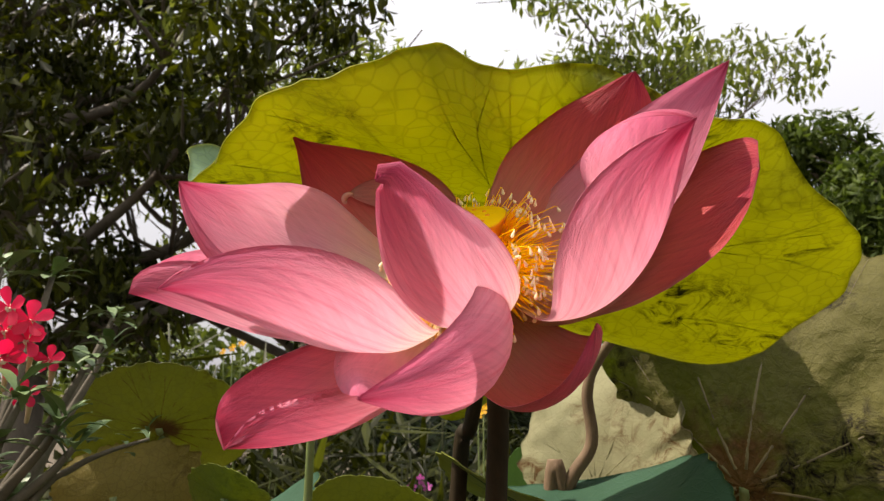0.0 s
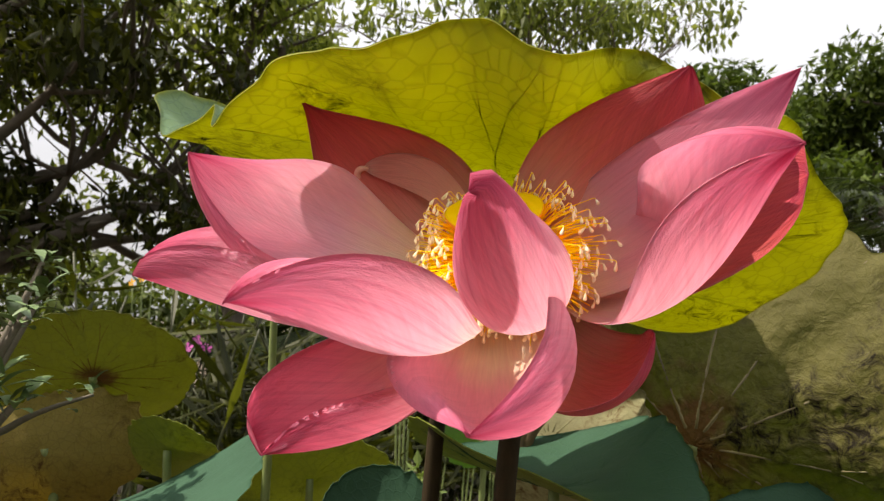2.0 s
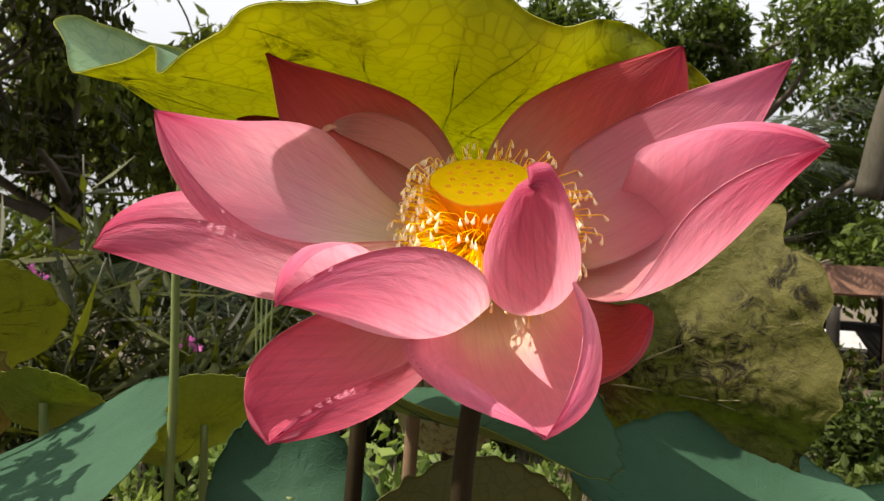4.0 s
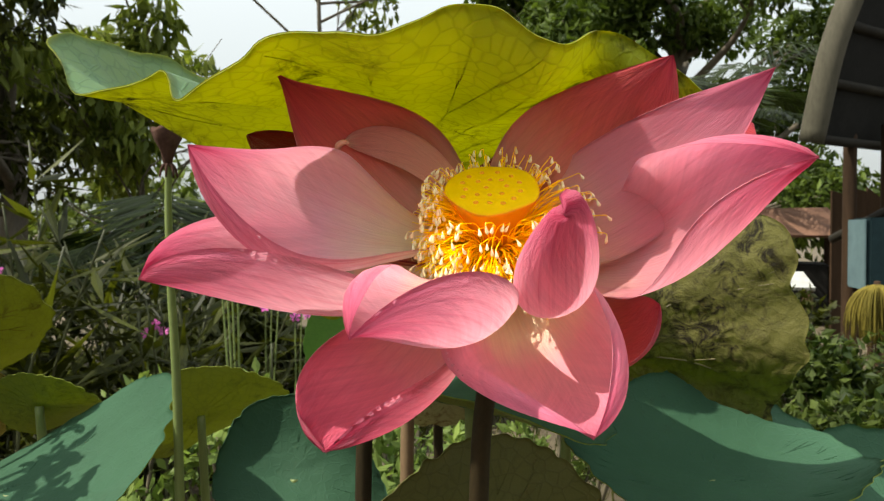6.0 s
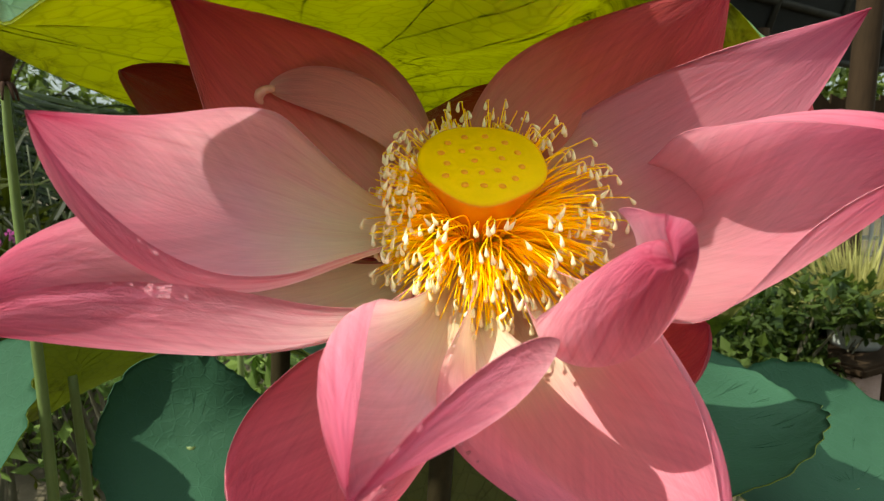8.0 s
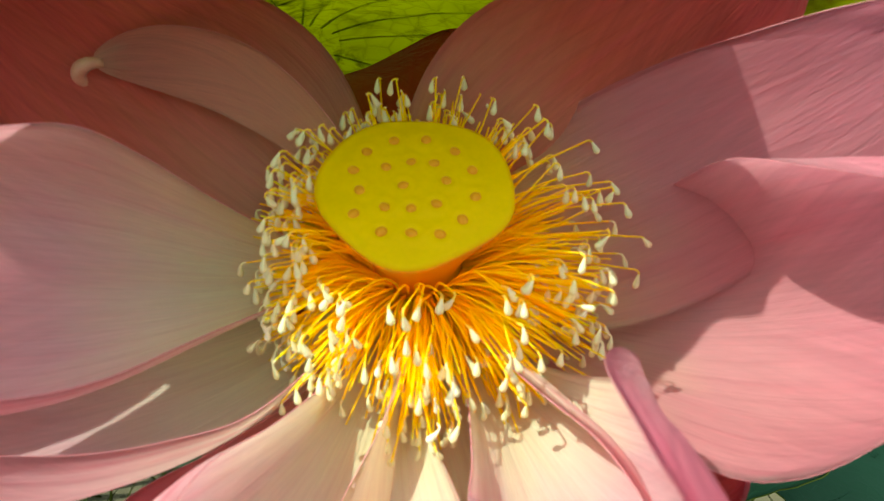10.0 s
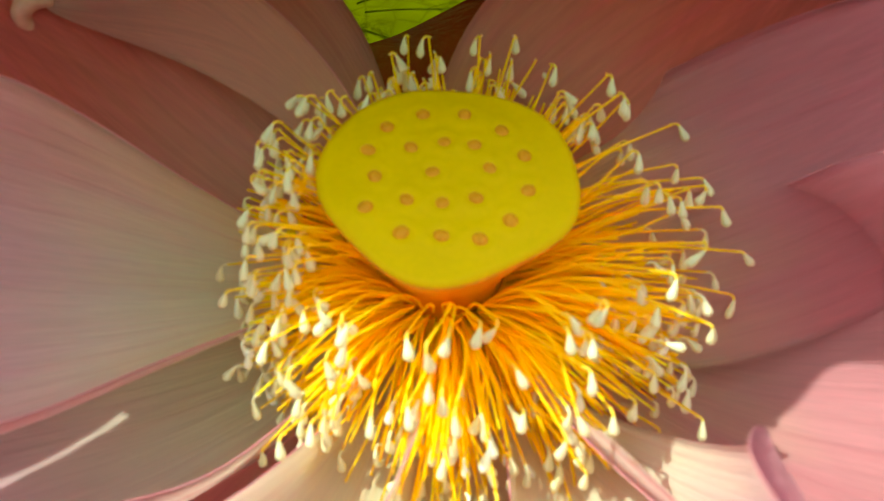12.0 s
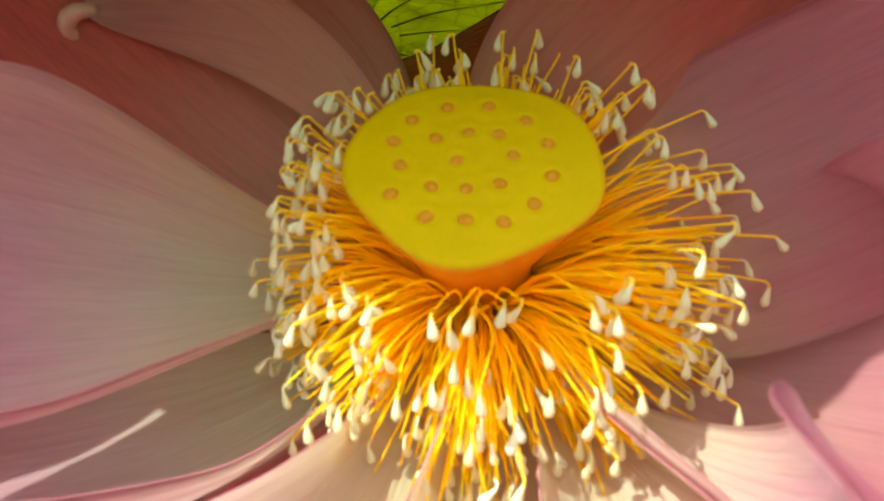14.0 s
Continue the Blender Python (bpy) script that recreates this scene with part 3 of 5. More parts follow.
for k, q in enumerate(PETALS):
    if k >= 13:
        petal(q, flower, k + 1, (maroon, maroon), label="outermost petal, maroon deepened for the broad leaf's shade")
    elif k == 11:
        dusky = petal(q, flower, k + 1, (ochre, ochre), 0.03, "narrow dusky petal with a curled tip")
        tip_at, way_out = petal_grid(q)[0][-1, 12] * 0.01, petal_grid(q)[0][-1, 12] - petal_grid(q)[0][-4, 12]
        way_out /= np.linalg.norm(way_out)
        curl = [tip_at + 0.0034 * (way_out * math.sin(a) * (1 - 0.12 * a) + np.array([0, 0, 1]) * (math.cos(a) - 1) * (1 - 0.1 * a)) for a in np.linspace(-0.5, 3.6, 14)]
        v, f = tube(curl, np.interp(np.linspace(0, 1, 14), [0, 0.3, 0.75, 1], [0.0009, 0.0014, 0.0011, 0.0005]), 10)
        part("curled_tip", mesh_from("curled_tip", v, f, (dusky_tip,)), dusky, "pale curled tip")
    elif k in DEEP:
        petal(q, flower, k + 1, (deep_in, deep_out), label="deep red outer petal")
    else:
        petal(q, flower, k + 1, (mid_in if k == 5 else salmon_in if k == 4 else cream_in if k < 5 else petal_in, petal_out))


def flat_front(w, k):
    """The seed cup's rim is flatter towards the viewer's side."""
    return 1 - k * (0.07 * max(0.0, -math.sin(w)) ** 2 - 0.18 * max(0.0, -math.sin(w)) * math.cos(w) ** 2)


def receptacle(parent):
    """The flat-topped seed cup with shallow pits, each with its ovule."""
    rad, h, n = 1.70, 2.40, 64
    prof = [(1.10, -0.25), (0.96, 0.1), (0.90, 0.55), (1.02, 1.0), (1.26, 1.5), (1.5, 1.95), (1.65, 2.22), (1.70, 2.33), (1.70, 2.385), (1.62, 2.42)]
    v, f = [], []
    for r, z in prof:
        for k in range(n):
            w = 2 * math.pi * k / n
            wob = 1 + 0.025 * math.sin(3 * w + 1) + 0.018 * math.sin(5 * w)
            v.append(((0.10 + r * wob * math.cos(w)) * 0.01, r * wob * flat_front(w, min(1, max(0, (r - 0.9) / 0.72))) * math.sin(w) * 0.01, z * 0.01))
    f += grid_faces(len(prof), n, wrap=True)
    slots = [1 if i < (len(prof) - 2) * n else 0 for i in range(len(f))]
    # the ovules stand in uneven rings
    holes = [(0.24, 1.13), (0.76, 0.89), (-0.31, 1.10), (1.08, 0.41), (-0.71, 0.80), (-0.17, 0.62), (0.27, 0.53), (0.61, 0.32), (1.13, -0.12), (-0.81, 0.34), (-0.11, 0.11),
             (0.60, -0.14), (-1.12, -0.08), (-0.60, -0.18), (-0.22, -0.41), (0.20, -0.50), (0.87, -0.67), (-0.88, -0.62), (-0.46, -0.86), (-0.06, -1.10), (0.42, -1.0)]
    rings = np.linspace(1.62, 0.0, 46)[1:]
    base = len(v)
    m = 128
    first = True
    for r in rings[:-1]:
        for k in range(m):
            w = 2 * math.pi * k / m
            wob = 1 + (0.025 * math.sin(3 * w + 1) + 0.018 * math.sin(5 * w)) * (r / 1.62)
            x, y = 0.10 * r / 1.62 + r * wob * math.cos(w), r * wob * flat_front(w, (r / 1.62) ** 2) * math.sin(w)
            z = 2.42 + 0.03 * (1 - (r / 1.62) ** 2) + 0.012 * noise.noise(Vector((x * 2, y * 2, 4)))
            for hx, hy in holes:
                d = math.hypot(x - hx, y - hy)
                z += 0.026 * math.exp(-((d - 0.17) / 0.10) ** 2) - 0.03 * math.exp(-(d / 0.09) ** 2)
            v.append((x * 0.01, y * 0.01, z * 0.01))
    ring_n = len(rings) - 1
    last = (len(prof) - 1) * n
    for k in range(n):
        a, b, c = base + 2 * k, base + 2 * k + 1, base + (2 * k + 2) % m
        f += [(last + k, last + (k + 1) % n, c, b), (last + k, b, a)]
        slots += [0, 0]
    g = grid_faces(ring_n, m, base, wrap=True)
    f += g
    slots += [0] * len(g)
    f.append(tuple(range(base + (ring_n - 1) * m, base + ring_n * m)))
    slots.append(0)
    cup = part("receptacle", mesh_from("receptacle", v, f, (pod_mat, pod_side), slots), parent, "yellow flat-topped seed cup with pitted top")
    bm = bmesh.new()
    bmesh.ops.create_icosphere(bm, subdivisions=2, radius=0.00115, matrix=Matrix.Diagonal((0.92, 1.05, 0.75, 1)))
    for vert in bm.verts:
        d = math.hypot(vert.co.x, vert.co.y)
        if vert.co.z > 0 and d < 0.0004:
            vert.co.z -= 0.0002
    ovule = bpy.data.meshes.new("ovule")
    bm.to_mesh(ovule)
    bm.free()
    ovule.materials.append(seed_mat)
    ovule.polygons.foreach_set("use_smooth", np.full(len(ovule.polygons), True))
    for hx, hy in holes:
        part("ovule", ovule, cup, m=pose(hx * 0.01, hy * 0.01, 0.0241, random.uniform(-14, 14), random.uniform(-14, 14), random.uniform(0, 360)))


receptacle(flower)


def stamens(parent, count=300):
    """Fine orange filaments, each with a pale club that hangs from a hooked neck; a few shapes shared by all."""
    down = (FLOWER.to_3x3().inverted() @ Vector((0, 0, -1))).normalized()

    def club(r):
        """A thin neck that leaves along x, curls over and swells into a white teardrop that hangs along -z."""
        pts, q, a = [np.array([-0.0004, 0.0, 0.0])], np.zeros(3), 0.0
        turn, bow, n = r.uniform(1.2, 1.75), r.uniform(-0.5, 0.7), 11
        ln = r.uniform(0.75, 1.0)
        for k in range(n):
            w = k / (n - 1)
            a = turn * min(1, (k + 1) / 4) + bow * max(0, w - 0.4)
            q = q + np.array([math.cos(a), 0, -math.sin(a)]) * 0.00038 * ln
            pts.append(q.copy())
        w = np.linspace(0, 1, len(pts))
        rad = r.uniform(0.95, 1.2) * np.interp(w, [0, 0.22, 0.40, 0.60, 0.80, 0.93, 1], [0.00017, 0.00017, 0.00028, 0.00048, 0.00062, 0.00050, 0.00018])
        v, f = tube(pts, rad, 8)
        slots = [0 if i < 3 * 8 else 1 for i in range(len(f))]
        return mesh_from("anther_tip", v, f, (neck_mat, anther_mat), slots)

    def hang(end, along, r):
        """The pose of a club at the end of a filament, its drop hanging down, a little aside."""
        z = -(down + Vector([r.gauss(0, 0.28) for _ in range(3)])).normalized()
        x = along - z * along.dot(z)
        if x.length < 0.2:
            x = Vector((r.gauss(0, 1), r.gauss(0, 1), r.gauss(0, 1)))
            x -= z * x.dot(z)
        x.normalize()
        m = Matrix((x, z.cross(x), z)).transposed().to_4x4()
        m.translation = end
        return m

    tips = [club(random.Random(500 + k)) for k in range(10)]
    stems = []
    for k in range(24):
        r = random.Random(k)
        ln, droop, sway = r.uniform(2.2, 3.15), r.uniform(0.0, 0.7), r.uniform(-0.6, 0.6)
        path = [(0, 0, 0), (ln * 0.33, sway * 0.12 + r.uniform(-0.1, 0.1), 0.12 + droop * 0.18), (ln * 0.66, sway * 0.4 + r.uniform(-0.12, 0.12), 0.16 + droop * 0.14), (ln, sway * 0.7, -droop * 0.35)]
        p = bez([np.array(c) * 0.01 for c in path], 6)
        v, f = tube(p, np.linspace(0.00027, 0.00016, len(p)), 6)
        stems.append((mesh_from("stamen", v, f, (filament_mat,)), Vector(p[-1]), Vector(p[-1] - p[-3]).normalized()))
    r = random.Random(41)
    for i in range(count):
        az = i * 2.399963 + r.uniform(-0.2, 0.2)
        az += 0.085 * math.sin(11 * az + 1)
        layer = r.random()
        el = radians(-8 + 64 * layer)
        # those at the back stand upright before the petals
        back = min(1.0, max(0.0, (math.sin(az) + 0.35) / 0.6))
        el += back * (radians(44 + 17 * layer) - el)
        layer += back * (0.4 - 0.4 * layer)
        x, y = math.cos(az), math.sin(az)
        z0 = 0.12 + 0.42 * layer
        r0 = 0.80 + 0.20 * z0
        m = (Matrix.Translation(Vector((r0 * x + 0.16, r0 * y - 0.07, z0)) * 0.01) @ Matrix.Rotation(az + r.uniform(-0.12, 0.12), 4, "Z")
             @ Matrix.Rotation(-el, 4, "Y") @ Matrix.Rotation(r.uniform(-0.7, 0.7) * (1 - 0.6 * back), 4, "X") @ Matrix.Scale(r.uniform(0.92, 1.06) * (1.0 - 0.14 * layer) * (1 + 0.03 * max(0.0, math.sin(az))) * (1 + 0.10 * math.cos(az + 0.43)) * (1 - 0.05 * layer * max(0.0, math.cos(az - 1.08))), 4))
        stem, end, along = stems[i % len(stems)]
        s = part("stamen", stem, parent, m=m)
        part("anther_tip", tips[r.randrange(len(tips))], s, m=m.inverted() @ hang(m @ end, (m.to_3x3() @ along).normalized(), r))
    # the crowd of filaments beneath them
    crowd = Joined()
    for i in range(1150):
        az, el, ln = i * 2.399963 + 0.4, radians(r.uniform(-12, 34)), r.uniform(1.5, 2.85)
        az += 0.085 * math.sin(11 * az + 1)
        z0 = r.uniform(0.0, 0.40)
        d = np.array([math.cos(az) * math.cos(el), math.sin(az) * math.cos(el), math.sin(el)])
        sd = np.array([-math.sin(az), math.cos(az), 0]) * r.uniform(-0.4, 0.4)
        ln *= 0.96 * (1 + 0.10 * math.cos(az + 0.43))
        o = np.array([math.cos(az) * 0.85 + 0.16, math.sin(az) * 0.85 - 0.07, z0])
        p = bez([o * 0.01, (o + d * ln * 0.5 + sd * 0.3 + (0, 0, 0.14)) * 0.01, (o + d * ln + sd - (0, 0, 0.12)) * 0.01], 4)
        crowd.add(*tube(p, np.linspace(0.00027, 0.00016, len(p)), 5), 0)
        if i % 9 < 3:
            tip = tips[i % len(tips)]
            m = hang(Vector(p[-1]), Vector(p[-1] - p[-2]).normalized(), r)
            crowd.add([m @ q.co for q in tip.vertices], [tuple(q.vertices) for q in tip.polygons], 1)
    tagged(part("filament_mass", crowd.mesh("filament_mass", (filament_mat, anther_mat)), parent), kind="stuff")


stamens(flower)


# the stalk runs from under the flower down to the ground
inv = FLOWER.inverted()
stalk_path = bez([ROOT - AXIS * 0.002, ROOT - AXIS * 0.035 + Vector((0.004, 0.004, -0.006)), (0.018, 0.055, 1.03), (0.020, 0.062, 0.90), (0.03, 0.07, 0.5), (0.04, 0.08, 0.0)], 10)
v, f = tube([inv @ Vector(p) for p in stalk_path], np.linspace(0.0040, 0.0050, len(stalk_path)), 14)
part("stalk", mesh_from("stalk", v, f, (stalk_mat,)), flower, "dark brown rough lotus stalk")


# ---- lotus leaves ----
def lotus_leaf(name, label, centre, yaw, pitch, radius, sag, wave, outline, under, top, rib, ribs=21, nr=34, nt=180, rib_w=1.0, worn=0.02, stalk_to=None, stalk_m=None, rough=0.0, seed=1, bends=(), hub=(0.0, 0.0), crease=(0.0, 0.0), blister=0.0):
    """A round shield leaf about its hub. sag: bends that grow with the square of the radius; wave: bends of the rim; outline: of the radius,
    each as a mean (sag and wave) and pairs for one, two, three... turns."""
    cy, sy, cp, sp = math.cos(yaw), math.sin(yaw), math.cos(pitch), math.sin(pitch)
    n = np.array([sy * cp, -cy * cp, sp])
    e1 = np.array([cy, sy, 0.0])
    e2 = np.cross(n, e1)

    def series(c, th, mean):
        out = c[0] * np.ones_like(th) if mean else np.zeros_like(th)
        rest = c[1:] if mean else c
        for k in range(len(rest) // 2):
            out = out + rest[2 * k] * np.cos((k + 1) * th) + rest[2 * k + 1] * np.sin((k + 1) * th)
        return out

    def at(r, th):
        rad = radius * (1 + series(outline, th, False))
        d = radius * (r ** 2 * series(sag, th, True) + r ** 4 * series(wave, th, True))
        # folded like a roof along one ray, with hollows between the ribs
        d = d - radius * r * (np.abs(np.sin(th - crease[1])) + 0.35 * np.clip(-np.cos(th - crease[1]), 0, 1)) * crease[0]
        d = d + blister * radius * r * np.cos(ribs * th)
        shift = np.zeros(r.shape + (3,))
        if bends:
            # the rim is bent aside in millimetres at some angles, and the blade follows it
            at_th = [bends[0][0] - 0.1] + [q[0] for q in bends] + [bends[-1][0] + 0.22]
            for k in range(3):
                vals = [0] + [q[k + 1] for q in bends] + [0]
                shift[..., k] = sum(np.interp(th + o, at_th, vals) for o in (-0.03, 0.0, 0.03)) / 3000 * r ** 4
        return (rad * r)[..., None] * (np.cos(th)[..., None] * e1 + np.sin(th)[..., None] * e2) + d[..., None] * n + (radius * (1 - r))[..., None] * (hub[0] * e1 + hub[1] * e2) + shift

    leaf = empty(name, Matrix.Translation(centre), label=label, category="leaf", group="lotus leaves")
    r = np.linspace(0.012, 1, nr)
    th = np.linspace(0, 2 * math.pi, nt, endpoint=False)
    rr, tt = np.meshgrid(r, th, indexing="ij")
    p = at(rr, tt)
    for i in range(nr):
        for j in range(nt):
            q = Vector(p[i, j])
            w = 0.0009 * noise.noise(q * 60 + Vector((seed, 0, 0))) + 0.0016 * noise.noise(q * 22 + Vector((0, seed, 0))) * r[i]
            w += rough * (abs(noise.noise(q * 45)) + 0.6 * noise.noise(q * 95)) * r[i]
            if blister:
                w += 0.0017 * abs(noise.noise(q * 150)) + 0.0005 * noise.noise(q * 340)
            # a fine unevenness of the rim
            p[i, j] += n * w + p[i, j] * (r[i] ** 8) * worn * (noise.noise(Vector((math.cos(th[j]) * 9, math.sin(th[j]) * 9, seed))) + 0.6 * noise.noise(Vector((math.cos(th[j]) * 3, math.sin(th[j]) * 3, seed + 5))))
    du, dv = np.gradient(p, axis=0), np.roll(p, -1, 1) - np.roll(p, 1, 1)
    nn = np.cross(du, dv)
    nn /= np.linalg.norm(nn, axis=2, keepdims=True) + 1e-12
    if (nn * n).sum() < 0:
        nn = -nn
    t = 0.00035
    verts = np.concatenate([(p + nn * t).reshape(-1, 3), (p - nn * t).reshape(-1, 3)])
    k = nr * nt
    test = np.cross(p[1, 0] - p[0, 0], p[0, 1] - p[0, 0]) @ n
    up = grid_faces(nr, nt, 0, flip=test > 0, wrap=True)
    dn = grid_faces(nr, nt, k, flip=test <= 0, wrap=True)
    o = (nr - 1) * nt
    rim = [(o + j, o + (j + 1) % nt, k + o + (j + 1) % nt, k + o + j) for j in range(nt)]
    caps = [tuple(range(nt)), tuple(range(k, k + nt))[::-1]]
    slots = [0] * len(up) + [1] * len(dn) + [0] * len(rim) + [0, 1]
    uv = np.stack([tt / (2 * math.pi), rr], -1).reshape(-1, 2)
    part("blade", mesh_from("blade", verts, up + dn + rim + caps, (under, top), slots, np.concatenate([uv, uv])), leaf)
    # ribs on the under side that fork towards the rim
    lines = Joined()
    rg = random.Random(seed)
    for i in range(ribs):
        a0 = 2 * math.pi * (i + rg.uniform(-0.15, 0.15)) / ribs
        fork = rg.uniform(0.45, 0.62)
        wig = rg.uniform(-0.05, 0.05)
        for branch, (ra, rb, w0, w1) in enumerate(((0.07, fork, 0.0008, 0.0005), (fork, 0.97, 0.0005, 0.00015), (fork, 0.95, 0.00045, 0.00015))):
            rs = np.linspace(ra + 0.01, rb, 12)
            g = (rs - ra) / (rb - ra)
            off = 0 if branch == 0 else (0.5 if branch == 1 else -0.5) * 2 * math.pi / ribs * 0.55 * g ** 0.8
            ths = a0 + wig * rs + off
            line = at(rs, ths) + n * 0.0002
            v, f = tube(line, np.linspace(w0, w1, 12) * rib_w * radius / 0.16, 5)
            lines.add(v, f)
            if branch:
                gm = rg.uniform(0.35, 0.6)
                rs2 = np.linspace(ra + gm * (rb - ra), 0.96, 8)
                g2 = (rs2 - rs2[0]) / (rs2[-1] - rs2[0])
                th0 = np.interp(rs2[0], rs, ths)
                ths2 = th0 + (np.interp(rs2, rs, ths) - th0) + (1 if branch == 1 else -1) * rg.choice((-1, 1)) * 0.06 * g2
                v, f = tube(at(rs2, ths2) + n * 0.0002, np.linspace(0.00032, 0.00014, 8) * radius / 0.16, 4)
                lines.add(v, f)
    part("ribs", lines.mesh("ribs", (rib,)), leaf, "raised forking ribs on the under side")
    if stalk_to:
        c = Vector(centre)
        path = bez([Vector(e1 * hub[0] + e2 * hub[1]) * radius] + [Vector(q) - c for q in stalk_to], 10)
        v, f = tube(path, np.linspace(0.0035, 0.006, len(path)), 10)
        part("stalk", mesh_from("stalk", v, f, (stalk_m or green_stalk,)), leaf)
    return leaf


lotus_leaf("lotus_leaf", "broad yellow-green lotus leaf spread over the flower, sunlit through", (0.0166, 0.1349, 1.1901), -0.105, -0.646, 0.1414,
           (0.596, 0.165, 0.980, -0.128, 0.120),
           (-0.508, 0.054, -0.210, 0.018, -0.219, 0.105, 0.147, -0.015, -0.107, -0.060, -0.020, -0.028, 0.047, 0.050, 0.000, 0.011, -0.022, -0.022, 0.051, 0.045, 0.033, -0.044, -0.011),
           (0.031, -0.152, 0.140, -0.062, -0.003, 0.016, 0.083, -0.063, -0.071, -0.013, 0.022, 0.005, -0.002, 0.007, 0.020, -0.014, 0.006, -0.001, -0.002, -0.023),
           canopy_under, canopy_top, rib_mat, nr=44, nt=320, stalk_to=[(0.006, 0.175, 1.08), (-0.003, 0.196, 0.95), (-0.01, 0.2, 0.0)], stalk_m=stalk_mat, seed=2, bends=((2.50, -8, 11, -1), (2.57, -8, 11, -7), (2.64, 1, 8, 6), (2.75, 0, -2, -16), (2.87, 2, -7, -30), (2.97, 9, -15, -7), (3.06, 5, -24, 9), (3.16, 6, -38, 21), (3.30, -7, -69, 13), (3.45, -20, -88, 5), (3.62, -24, -78, 24), (3.80, -24, -67, 29)), hub=(0.05, -0.23), rib_w=0.6, ribs=15)

# the withered leaf that droops beside the flower
lotus_leaf("lotus_leaf", "withered olive and brown crinkled lotus leaf, drooping", (0.194, 0.2825, 1.037), -0.665, -0.37, 0.135,
           (-0.05, 0.1, -0.24, 0.05, -0.1), (0.0, -0.05, 0.03, 0.04, -0.06, 0.06, 0.05, -0.04, 0.05), (0.28, 0.18, -0.04, -0.06, 0.03, 0.02, -0.03, 0.02),
           dry_leaf, dry_leaf, rib_dry, ribs=13, nr=80, nt=420, crease=(0.27, 0.15), blister=0.03, stalk_to=[(0.20, 0.30, 1.0), (0.21, 0.33, 0.8), (0.2, 0.34, 0.0)], rough=0.0024, seed=3, rib_w=1.9, worn=0.07)
lotus_leaf("lotus_leaf", "pale dried lotus leaf folded and browned at the edge", (0.102, 0.348, 1.027), -0.45, 0.2, 0.074,
           (-0.15, 0.1, 0.25, 0.2, 0.0), (0.0, 0.05, -0.05, 0.08, 0.05), (0.05, 0.25, -0.08, 0.05, 0.04, 0.03),
           pale_leaf, pale_leaf, pale_leaf, ribs=15, worn=0.08, bends=((0.6, -6, -10, 0), (1.1, 2, -4, 6), (1.35, 6, 6, 20), (1.6, -4, 8, 4), (2.2, -6, -8, -6)), stalk_to=[(0.11, 0.38, 0.97), (0.12, 0.40, 0.7), (0.12, 0.41, 0.0)], stalk_m=stalk_mat, rough=0.0015, seed=4)
# blade mostly unseen, added facing the sun to cast shade on the withered leaf
lotus_leaf("lotus_leaf", "young dark green lotus leaf on a bent brown stalk, placed to shade the withered leaf", (0.133, 0.282, 1.172), 1.45, -0.911, 0.051,
           (-0.08, 0.05, 0.05, 0.05, 0.04), (0.02, 0.03, 0.04, 0.03, 0.02), (0.05, 0.04, 0.05, 0.03, 0.03, 0.02),
           fresh_leaf, teal_leaf, fresh_leaf, stalk_to=[(0.100, 0.310, 1.125), (0.091, 0.315, 1.098), (0.094, 0.315, 1.060), (0.076, 0.315, 1.026), (0.062, 0.318, 0.95), (0.06, 0.32, 0.0)], stalk_m=dry_stem, seed=17, worn=0.05)
lotus_leaf("lotus_leaf", "wide blue-green lotus leaf lying like a bowl", (0.0759, 0.2139, 1.0176), -0.571, -1.438, 0.0978,
           (-0.211, 0.059, 0.136, 0.085, 0.193), (0.0, 0.02, 0.01, 0.03, -0.02, 0.03, 0.02, 0.03, 0.02), (-0.073, 0.005, -0.006, 0.080, 0.02, -0.02, 0.02, 0.02),
           olive_leaf, teal_leaf, teal_leaf, stalk_to=[(0.08, 0.22, 0.9), (0.08, 0.22, 0.5), (0.08, 0.22, 0.0)], seed=5, worn=0.05)
lotus_leaf("lotus_leaf", "blue-green lotus leaf with a raised rim", (0.235, 0.165, 0.962), 0.2, -1.72, 0.098,
           (-0.22, -0.08, 0.02, 0.04, 0.05), (-0.06, -0.04, 0.03, 0.08, -0.05, 0.06, 0.05), (0.06, 0.02, 0.04, 0.03, 0.04, -0.03),
           olive_leaf, teal_leaf, teal_leaf, stalk_to=[(0.235, 0.165, 0.9), (0.23, 0.17, 0.5), (0.23, 0.17, 0.0)], seed=15, worn=0.05)
lotus_leaf("lotus_leaf", "dark olive lotus leaf with a scalloped worn edge", (0.026, 0.078, 0.968), 0.1, 0.15, 0.066,
           (0.1, 0.0, 0.0, 0.05, 0.05), (0.0, 0.05, 0.05, 0.03, -0.04, 0.05), (0.03, 0.05, 0.05, 0.02, 0.02, 0.03, 0.02, -0.02, 0.015, 0.02),
           umber_leaf, umber_leaf, umber_leaf, stalk_to=[(0.03, 0.10, 0.9), (0.03, 0.12, 0.5), (0.03, 0.13, 0.0)], stalk_m=stalk_mat, seed=6, worn=0.05)
lotus_leaf("lotus_leaf", "blue-green lotus leaf tilted up to one side", (-0.2221, 0.3227, 0.9557), -0.594, -1.860, 0.1027,
           (-0.101, -0.227, -0.018, 0.039, 0.177), (0.0, 0.02, 0.02, 0.02, -0.02, 0.03, 0.03), (0.087, -0.057, -0.062, -0.055, 0.02, -0.02),
           olive_leaf, teal_leaf, teal_leaf, stalk_to=[(-0.22, 0.33, 0.85), (-0.22, 0.34, 0.4), (-0.22, 0.35, 0.0)], seed=7, worn=0.05)
